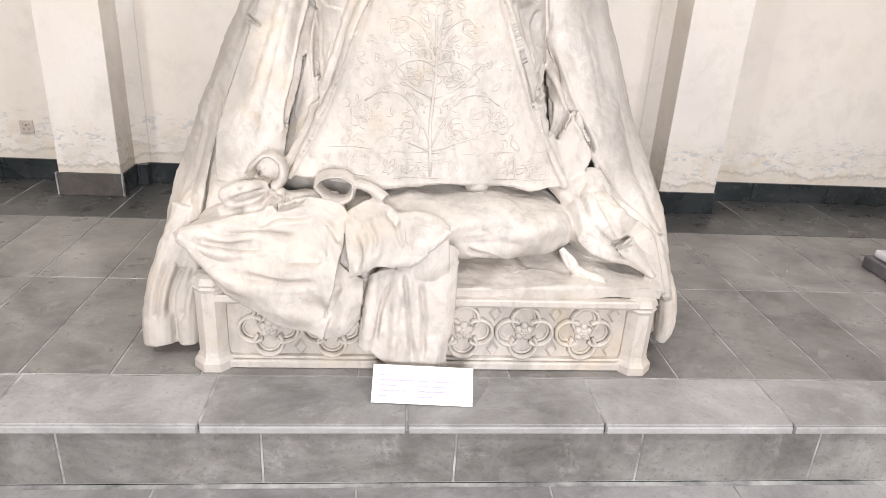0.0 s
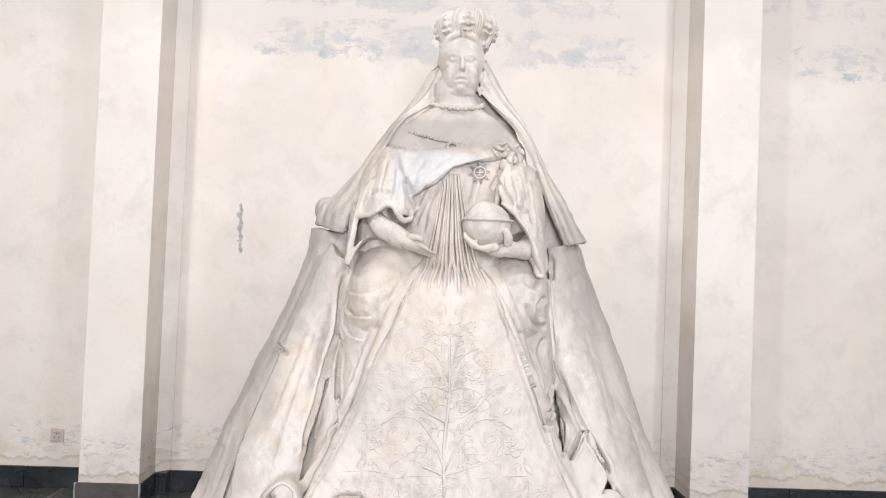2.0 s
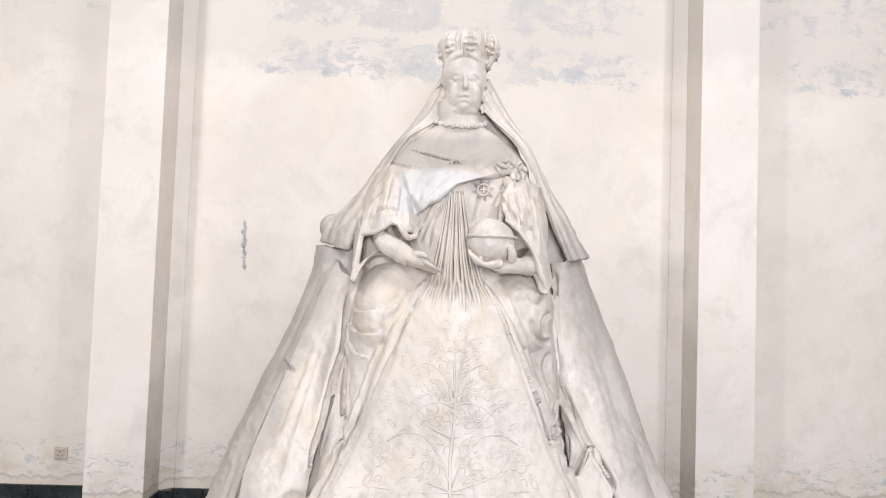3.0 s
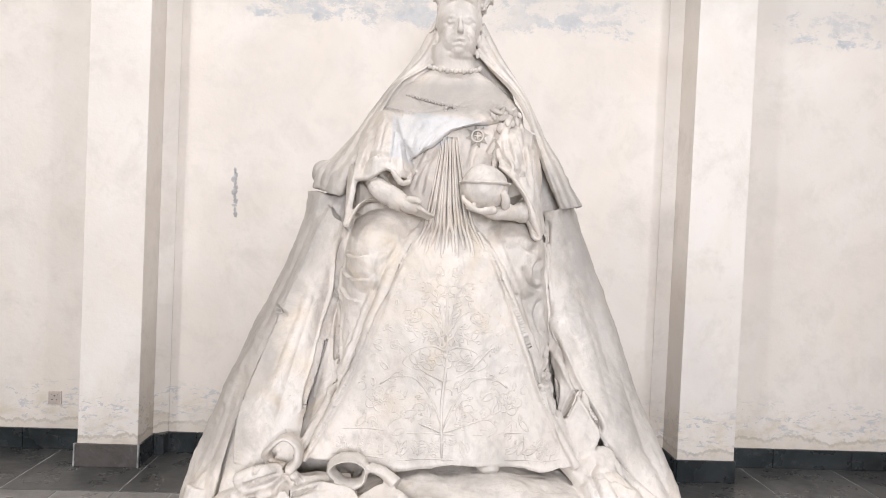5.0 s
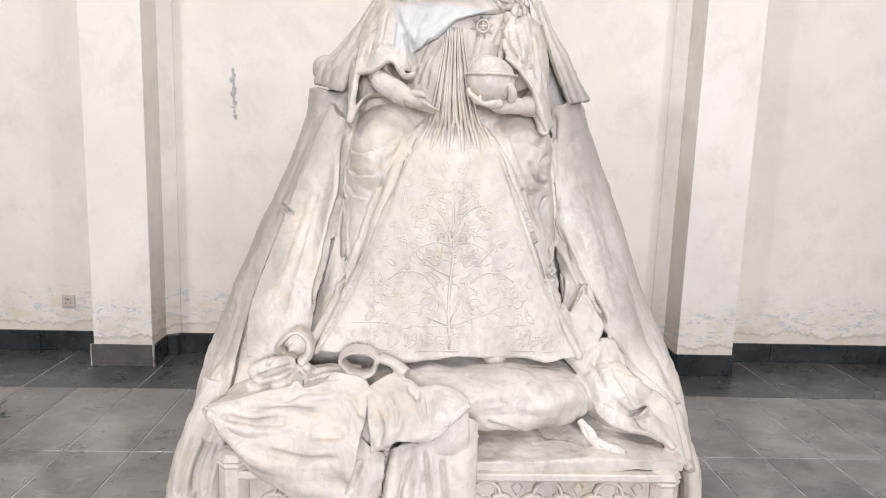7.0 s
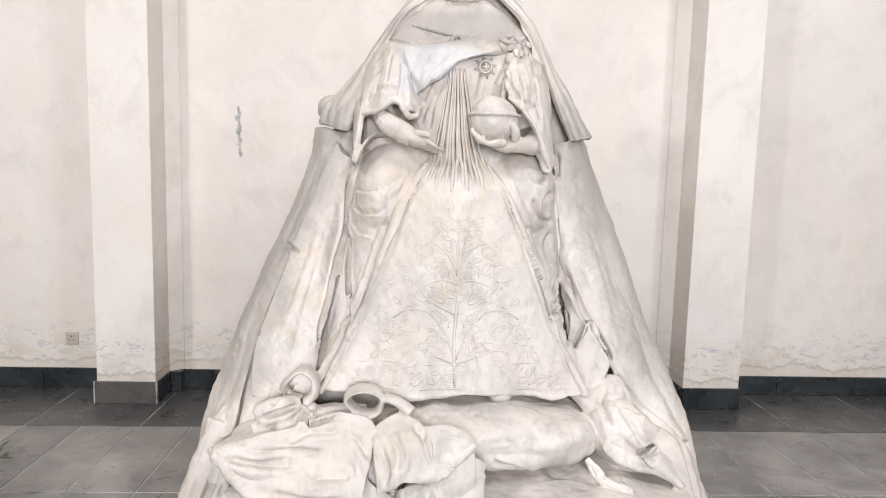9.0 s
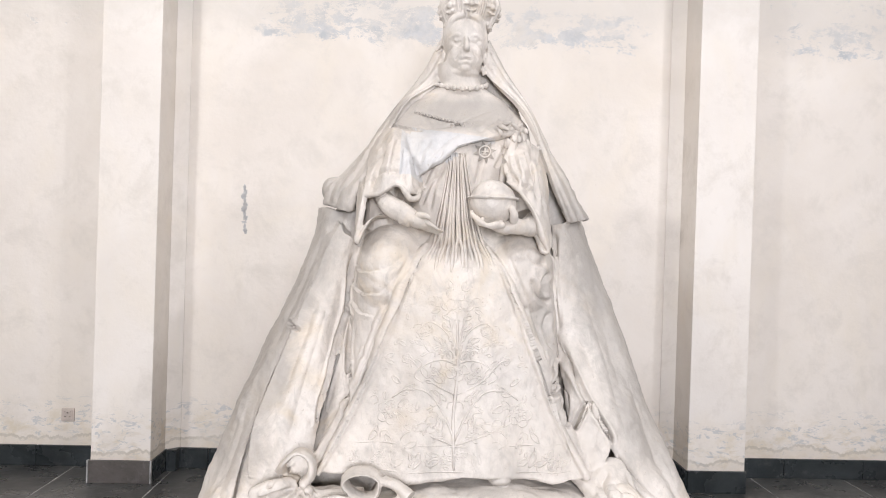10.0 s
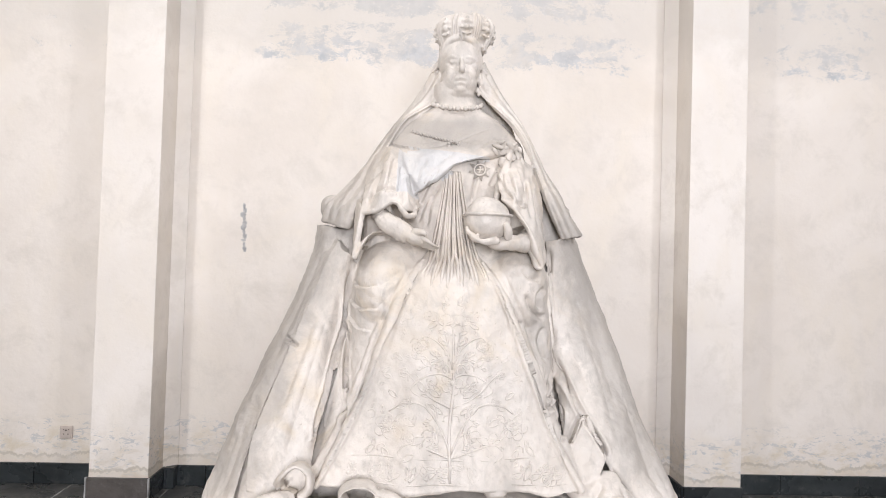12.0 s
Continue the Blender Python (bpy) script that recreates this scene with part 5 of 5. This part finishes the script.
    def rose(x, z, r):
        for rr, k in ((1.0, 5), (0.55, 5)):
            for i in range(k):
                a = 2 * math.pi * (i + (0.5 if rr < 1 else 0)) / k
                q = r * rr * 0.55
                px, pz = x + q * math.cos(a), z + q * math.sin(a)
                ring = [(px + r * 0.36 * rr * math.cos(b), pz + r * 0.36 * rr * math.sin(b)) for b in np.linspace(0, 2 * math.pi, 7, endpoint=False)]
                d.tube([(u, gown_front(u, w) - 0.0242, w, 0.0042, 0.003) for u, w in ring], per=2, sides=5, closed=True)
        d.blob((x, gown_front(x, z) - 0.026, z), (r * 0.2, 0.005, r * 0.2), n=6)

    def leaf(x, z, ang, ln):
        ca, sa = math.cos(ang), math.sin(ang)
        for s in (-1, 1):
            vine([(x + ln * t * ca - s * ln * 0.20 * math.sin(3.14 * t) * sa, z + ln * t * sa + s * ln * 0.20 * math.sin(3.14 * t) * ca, 1) for t in (0, 0.35, 0.7, 1)], 0.0042, 3)

    m = -0.035
    vine([(m, 0.74, 1), (m - 0.008, 0.95, 1.2), (m + 0.006, 1.15, 1.1), (m, 1.35, 1), (m, 1.56, 0.8)], 0.0065)
    rose(m, 0.80, 0.055)
    rose(m, 1.16, 0.055)
    for s in (-1, 1):
        rose(m + s * 0.285, 0.97, 0.058)
        vine([(m, 0.86, 1), (m + s * 0.05, 0.97, 1), (m + s * 0.12, 1.06, 1), (m + s * 0.21, 1.07, 0.9), (m + s * 0.275, 1.03, 0.8)], 0.0055)
        vine([(m, 0.84, 1), (m + s * 0.10, 0.88, 1), (m + s * 0.19, 0.90, 0.9), (m + s * 0.23, 0.86, 0.8), (m + s * 0.19, 0.83, 0.6)], 0.0052)
        vine([(m, 1.18, 1), (m + s * 0.06, 1.20, 1), (m + s * 0.13, 1.18, 0.9), (m + s * 0.18, 1.13, 0.8), (m + s * 0.14, 1.10, 0.6)], 0.0052)
        vine([(m, 1.24, 1), (m + s * 0.05, 1.32, 1), (m + s * 0.12, 1.36, 0.8), (m + s * 0.16, 1.33, 0.6)], 0.005)
        vine([(m, 1.22, 1), (m + s * 0.03, 1.36, 1), (m + s * 0.07, 1.46, 0.8), (m + s * 0.11, 1.47, 0.6)], 0.005)
        vine([(m, 1.05, 1), (m + s * 0.10, 1.10, 1), (m + s * 0.19, 1.19, 0.9), (m + s * 0.23, 1.20, 0.7)], 0.0046)
        rose(m + s * 0.155, 1.31, 0.028)
        rose(m + s * 0.11, 1.45, 0.022)
        rose(m + s * 0.215, 1.20, 0.024)
        for x, z, a, ln in ((0.07, 1.02, 0.9, 0.07), (0.11, 0.93, -0.3, 0.08), (0.16, 0.98, 0.4, 0.07), (0.05, 1.10, 0.5, 0.06), (0.21, 0.92, 0.9, 0.07), (0.06, 0.90, 1.3, 0.07), (0.12, 1.12, 1.0, 0.06), (0.05, 1.28, 0.3, 0.05), (0.04, 1.41, 0.8, 0.05), (0.09, 1.23, 0.6, 0.06), (0.16, 0.86, -0.5, 0.06), (0.24, 1.09, 0.7, 0.05), (0.20, 1.03, -0.7, 0.06), (0.02, 1.50, 1.2, 0.045), (0.33, 0.90, -0.9, 0.06), (0.30, 0.88, -2.2, 0.06)):
            leaf(m + s * x, z, a if s > 0 else math.pi - a, ln)
        # hem border: panels with rosettes and sprays
        rose(m + s * 0.44, 0.775, 0.045)
        for i in range(4):
            x = m + s * (0.10 + 0.075 * i)
            leaf(x, 0.75, 1.2 if i % 2 else 1.9, 0.07)
            leaf(x + s * 0.02, 0.76, 0.4, 0.06)
        vine([(m + s * 0.36, 0.735, 1), (m + s * 0.355, 0.78, 1), (m + s * 0.35, 0.835, 1)], 0.004)
    random.seed(9)
    for i in range(90):
        z = random.uniform(0.87, 1.52)
        lo, hi = gown_edge(z)
        w = (hi - lo) / 2 - 0.05
        x = random.uniform(0.02, w) * (1 if i % 2 else 0.7)
        a = random.uniform(-0.6, 2.2)
        ln = random.uniform(0.022, 0.045)
        for s in (-1, 1):
            if i % 3:
                leaf(m + s * x, z, a if s > 0 else math.pi - a, ln)
            else:
                vine([(m + s * (x + ln * 0.6 * math.cos(a + q)), z + ln * 0.6 * math.sin(a + q), 0.7) for q in (0, 1.1, 2.2, 3.3, 4.2)], 0.0045, 3)
    for i in range(44):
        x = random.uniform(-0.52, 0.45)
        leaf(x, random.uniform(0.75, 0.81), random.uniform(0, 6.28), random.uniform(0.02, 0.04))
    vine([(-0.55 + 1.03 * t, 0.842 + 0.004 * math.sin(9 * t), 1) for t in np.linspace(0, 1, 12)], 0.004)
    vine([(-0.58 + 1.09 * t, 0.736, 1) for t in np.linspace(0, 1, 12)], 0.004)

    # pleated front of the bodice, spreading at the waist and sinking into the gown
    for i in range(14):
        u = i / 13 - 0.5
        w1, w2 = 0.003 * math.sin(i * 2.4), 0.004 * math.sin(i * 3.7 + 1)
        path = []
        for z, w, r in ((2.13, 0.075, 0.0038), (2.05, 0.092, 0.0046), (1.97, 0.120, 0.0058), (1.90, 0.146, 0.0070), (1.83, 0.175, 0.0080), (1.77, 0.200, 0.0088), (1.725, 0.220, 0.0094)):
            x = -0.030 + u * w + w1 * min(1, (2.13 - z) * 6) - 0.03 * (z - 1.7)
            path.append((x, min(chest(x, z), gown_front(x, z) - 0.036 if z < 1.8 else 9) + 0.002 - 0.006 * (i % 2), z, r, 0.024))
        for z, w, out in ((1.69, 0.245, 0.037), (1.668, 0.270, 0.032), (1.645 - 0.010 * (i % 3), 0.30, 0.024), (1.61 - 0.02 * (i % 3), 0.33, 0.008)):
            x = -0.030 + u * w + w2
            path.append((x, gown_front(x, z) - out, z, 0.0098, 0.018))
        d.tube(path, sides=10, per=4)

    # necklace, neckline chain, brooch
    for i in range(23):
        a = math.pi * (0.99 + 1.02 * i / 22)
        q = 0.8 + 0.45 * (i % 2)
        d.blob((-0.022 + 0.134 * math.cos(a), 0.925 + 0.162 * math.sin(a), 2.538 + 0.066 * math.sin(a)), (0.0105 * q, 0.010 * q, 0.0115 * q), n=7)
    for i in range(20):
        t = i / 19
        x = -0.25 + 0.29 * t
        z = 2.345 - 0.065 * math.sin(1.5 * t)
        d.blob((x, chest(x, z) - 0.010, z), (0.0066, 0.009, 0.0080), n=6)
    for i in range(9):
        a = 2 * math.pi * i / 9
        d.blob((-0.045 + 0.024 * math.cos(a), chest(-0.045, 2.265) - 0.022, 2.266 + 0.02 * math.sin(a)), (0.01, 0.009, 0.01), n=5)
    # star of an order
    sx, sz = 0.085, 2.145
    sy = chest(sx, sz) - 0.010
    ring = []
    for i in range(16):
        r = 0.056 if i % 2 == 0 else 0.032
        a = 2 * math.pi * i / 16 + 0.2
        x, z = sx + r * math.cos(a), sz + r * math.sin(a)
        ring.append((x, chest(x, z) - 0.002, z))
    d.rings([ring, [(x, y - 0.008, z) for x, y, z in ring]])
    d.tube([(sx + 0.027 * math.cos(a), sy - 0.007, sz + 0.027 * math.sin(a), 0.005, 0.005) for a in np.linspace(0, 2 * math.pi, 12, endpoint=False)], closed=True, per=2, sides=6)
    d.tube([(sx - 0.016, sy - 0.008, sz, 0.005, 0.004), (sx + 0.016, sy - 0.008, sz, 0.005, 0.004)], sides=6, ref=(0, 1, 0.01))
    d.tube([(sx, sy - 0.008, sz - 0.016, 0.005, 0.004), (sx, sy - 0.008, sz + 0.016, 0.005, 0.004)], sides=6)
    # bow and pendants on the shoulder
    for x, z, rx, rz, tilt in ((0.17, 2.265, 0.035, 0.016, 20), (0.205, 2.245, 0.03, 0.02, -30), (0.235, 2.275, 0.032, 0.016, 35), (0.19, 2.295, 0.03, 0.014, -15), (0.25, 2.225, 0.022, 0.034, 15), (0.20, 2.185, 0.026, 0.036, -12), (0.275, 2.235, 0.016, 0.036, -20), (0.225, 2.215, 0.018, 0.03, 30), (0.155, 2.235, 0.024, 0.012, 50), (0.26, 2.29, 0.024, 0.012, -40), (0.29, 2.265, 0.02, 0.012, 60), (0.215, 2.26, 0.014, 0.014, 0), (0.30, 2.20, 0.012, 0.03, -15)):
        d.blob((x, chest(x, z) - 0.062 - 0.02 * math.sin(x * 90), z), (rx * 0.95, 0.012, rz * 0.95), (38 * math.sin(z * 70), tilt, 30 * math.sin(x * 60)), n=9, power=1.6)
    # orb studs
    for i in range(14):
        a = 2 * math.pi * i / 14
        d.blob((0.106 + 0.103 * math.cos(a), 0.45 + 0.103 * math.sin(a), 1.912), (0.009, 0.009, 0.009), n=5)
    bm = bmesh.new()
    bm.from_mesh(me)
    pts = np.array(d.verts)
    pts[:, 1] -= uneven(pts)
    d.verts = [tuple(p) for p in pts]
    extra = d.mesh("relief", MARBLE)
    bm.from_mesh(extra)
    bpy.data.meshes.remove(extra)
    for f in bm.faces:
        f.smooth = True
    bm.to_mesh(me)
    bm.free()
    # the ribbon is of a colder stone
    me.materials.append(COOL_MARBLE)
    n = len(me.polygons)
    mid = np.empty(n * 3)
    me.polygons.foreach_get("center", mid)
    mid = mid.reshape(-1, 3)
    mark = np.zeros(n, int)
    for i in np.nonzero((mid[:, 2] > 1.99) & (mid[:, 2] < 2.28) & (mid[:, 0] > -0.31) & (mid[:, 0] < 0.16) & (mid[:, 1] < 0.80))[0]:
        x, y, z = mid[i]
        u = (0.235 - x) / 0.5
        low = lerp(((0, 2.245), (0.30, 2.195), (0.53, 2.155), (0.75, 2.06), (0.9, 2.0), (1, 2.03)), u)
        if low - 0.02 < z < 2.255 - 0.06 * (1 - u) and y < chest(x, z) - 0.006 and u > 0.2:
            mark[i] = 1
    me.polygons.foreach_set("material_index", mark)
    ob = new("statue", me)
    return tagged(ob, "weathered white marble statue of a crowned seated robed figure", "statue")


build_statue()


# ---------------------------------------------------------------- carved base under the statue
def build_base():
    root = tagged(new("carved_pedestal"), "low carved white marble pedestal with quatrefoils and corner posts", "pedestal")
    X0, X1, H = -0.90, 0.86, 0.315
    part("block", box_bm(X0, 0.035, 0.0, X1, 1.30, H, 0.004), MARBLE, root)
    # mouldings
    part("lower_moulding", join_boxes([(X0 + 0.02, -0.004, 0.002, X1 - 0.02, 0.05, 0.038), (X0 + 0.02, 0.008, 0.038, X1 - 0.02, 0.05, 0.052)], 0.006), MARBLE, root)
    part("upper_moulding", join_boxes([(X0 + 0.02, -0.012, 0.300, X1 - 0.02, 0.06, 0.332), (X0 + 0.02, 0.006, 0.286, X1 - 0.02, 0.05, 0.300)], 0.006), MARBLE, root)
    # eight-sided corner posts with foot and cap
    for x, top in ((-0.888, 0.40), (0.845, 0.335)):
        cl = Clay()
        rings = []
        for z, r in ((0.0, 0.085), (0.035, 0.085), (0.055, 0.068), (0.075, 0.062), (top - 0.06, 0.062), (top - 0.045, 0.070), (top - 0.035, 0.064), (top - 0.025, 0.072), (top, 0.060), (top + 0.008, 0.035)):
            rings.append([(x + r * math.cos(a), 0.045 + r * math.sin(a), z) for a in np.linspace(math.pi / 8, 2 * math.pi + math.pi / 8, 8, endpoint=False)])
        cl.rings(rings)
        ob = new("corner_post", mesh_from("corner_post", cl.verts, cl.faces, MARBLE))
        ob.parent = root
    # quatrefoils with a rosette, one mesh shared
    q = Clay()
    R = 0.056
    for i in range(4):
        a0 = math.pi / 2 * i
        cx, cz = 0.060 * math.cos(a0), 0.060 * math.sin(a0)
        arc = [(cx + R * math.cos(b), 0.0, cz + R * math.sin(b), 0.0085, 0.02) for b in np.linspace(a0 - 2.25, a0 + 2.25, 11)]
        q.tube(arc, per=3, sides=8)
        arc = [(cx + (R - 0.015) * math.cos(b), 0.012, cz + (R - 0.015) * math.sin(b), 0.006, 0.012) for b in np.linspace(a0 - 2.1, a0 + 2.1, 10)]
        q.tube(arc, per=3, sides=6)
    for i in range(5):
        a = 2 * math.pi * i / 5 + 0.3
        q.blob((0.024 * math.cos(a), 0.008, 0.024 * math.sin(a)), (0.019, 0.016, 0.019), n=7)
        q.blob((0.011 * math.cos(a + 0.6), -0.002, 0.011 * math.sin(a + 0.6)), (0.010, 0.012, 0.010), n=6)
    q.blob((0, -0.008, 0), (0.008, 0.008, 0.008), n=6)
    me = q.mesh("quatrefoil", MARBLE)
    for x in (-0.67, -0.42, -0.14, 0.115, 0.365, 0.615):
        ob = new("quatrefoil", me)
        ob.parent = root
        ob.location = (x, 0.022, 0.172)
    # spandrel lozenges between them
    s = Clay()
    s.rings([[(dx, 0.0, dz) for dx, dz in ((0.03, 0), (0, 0.045), (-0.03, 0), (0, -0.045))], [(dx * 0.6, -0.014, dz * 0.6) for dx, dz in ((0.03, 0), (0, 0.045), (-0.03, 0), (0, -0.045))]])
    lo = mesh_from("spandrel", s.verts, s.faces, MARBLE)
    for x in (-0.545, 0.24, 0.49, 0.735):
        for dz in (0.255, 0.088):
            ob = new("spandrel", lo)
            ob.parent = root
            ob.location = (x, 0.037, dz)
    return root


build_base()


# ---------------------------------------------------------------- small things
def label_card():
    """White card leaning on the drapery, print as bars."""
    root = tagged(new("label_card"), "white printed museum label card leaning against the marble base", "label")
    part("card", box_bm(-0.193, -0.0015, 0.0, 0.193, 0.0015, 0.148, 0.0006), PAPER, root)
    bars = ((-0.165, 0.108, 0.035), (-0.165, 0.088, 0.13), (-0.165, 0.068, 0.065), (-0.165, 0.048, 0.10), (-0.165, 0.028, 0.03), (-0.015, 0.088, 0.145), (-0.015, 0.068, 0.10), (-0.015, 0.048, 0.12), (-0.015, 0.028, 0.055))
    for x, z, w in bars:
        part("print_bar", box_bm(x, -0.0025, z - 0.0028, x + w, -0.0012, z + 0.0028), INK, root)
    root.matrix_world = pose(-0.062, -0.250, 0.006, -46, 0.0, -4.0)
    return root


label_card()


def wall_socket():
    root = tagged(new("wall_socket"), "small ivory electrical socket plate low on the wall", "socket")
    part("plate", box_bm(-0.046, -0.012, -0.047, 0.046, 0.0, 0.047, 0.004, 2), PLASTIC, root)
    part("rim", box_bm(-0.036, -0.015, -0.037, 0.036, -0.011, 0.037, 0.002), PLASTIC, root)
    for x, z, r in ((-0.016, -0.012, 0.0045), (0.016, -0.012, 0.0045), (0.0, 0.016, 0.006), (-0.018, 0.022, 0.003), (0.02, 0.022, 0.003)):
        bm = bmesh.new()
        bmesh.ops.create_cone(bm, cap_ends=True, segments=10, radius1=r, radius2=r, depth=0.004)
        bmesh.ops.rotate(bm, verts=bm.verts, matrix=Matrix.Rotation(math.pi / 2, 3, "X"))
        bmesh.ops.translate(bm, verts=bm.verts, vec=(x, -0.0155, z))
        part("pin_hole", bm, SLOT, root)
    root.location = (-2.735, WALL_Y, 0.372)
    return root


wall_socket()


def flake(name, x, z, w, h, mat, seed, y):
    """A ragged scar where the paint has come off."""
    random.seed(seed)
    n = 22
    edge = []
    for i in range(n):
        a = 2 * math.pi * i / n
        r = random.uniform(0.55, 1.0)
        edge.append((x + w * r * math.cos(a), z + h * r * math.sin(a)))
    ring = [(u, y - 0.001, v) for u, v in edge]
    cl = Clay()
    cl.rings([[(u, y + 0.002, v) for u, v in edge], ring])
    ob = new(name, mesh_from(name, cl.verts, cl.faces, mat))
    ob.parent = wall_north
    return ob


for i in range(11):
    t = i / 10
    flake("paint_scar", -1.507 + 0.010 * t + 0.006 * math.sin(i * 2.1), 2.08 - 0.32 * t, 0.013 + 0.007 * (i % 3), 0.026 if i != 8 else 0.012, CHIP, 20 + i, WALL_Y)


def pedestal():
    """Foot of a neighbouring exhibit's stand."""
    root = tagged(new("display_pedestal"), "low pale grey display pedestal with a dark stone foot", "pedestal")
    part("block", box_bm(-0.27, -0.27, 0.13, 0.27, 0.27, 0.36, 0.02, 3), GREYSTONE, root)
    part("moulding", box_bm(-0.31, -0.31, 0.08, 0.31, 0.31, 0.13, 0.018, 3), GREYSTONE, root)
    part("foot", box_bm(-0.34, -0.34, 0.0, 0.34, 0.34, 0.08, 0.012, 2), DARKSTONE, root)
    root.location = (3.04, 0.86, 0)
    return root


pedestal()


def pot_plant():
    """Low bushy plant whose dark leaves just reach into the view."""
    root = tagged(new("potted_plant"), "small potted plant with dark green leaves on the floor", "plant")
    cl = Clay()
    rings = []
    for z, r in ((0.0, 0.085), (0.02, 0.09), (0.14, 0.115), (0.145, 0.128), (0.175, 0.13), (0.177, 0.112), (0.15, 0.108)):
        rings.append([(r * math.cos(a), r * math.sin(a), z) for a in np.linspace(0, 2 * math.pi, 24, endpoint=False)])
    cl.rings(rings)
    ob = new("pot", mesh_from("pot", cl.verts, cl.faces, POT))
    ob.parent = root
    random.seed(11)
    lv = Clay()
    for i in range(150):
        a, e = random.uniform(0, 2 * math.pi), random.uniform(0.0, 1.3)
        r = random.uniform(0.10, 0.24)
        p = Vector((r * math.cos(a) * math.cos(e), r * math.sin(a) * math.cos(e), 0.20 + 0.8 * r * math.sin(e)))
        d = Vector((math.cos(a), math.sin(a), random.uniform(-0.4, 0.8))).normalized()
        w = d.cross(Vector((0, 0, 1))).normalized() * random.uniform(0.012, 0.02)
        ln = random.uniform(0.04, 0.07)
        q = [p, p + d * ln * 0.5 + w, p + d * ln, p + d * ln * 0.5 - w]
        up = w.cross(d).normalized() * 0.0015
        lv.add([tuple(v) for v in q] + [tuple(v + up) for v in q], [(3, 2, 1, 0), (4, 5, 6, 7), (0, 1, 5, 4), (1, 2, 6, 5), (2, 3, 7, 6), (3, 0, 4, 7)])
    ob = new("foliage", mesh_from("foliage", lv.verts, lv.faces, LEAF))
    ob.parent = root
    root.location = (-2.40, 0.62, 0)
    return root


pot_plant()
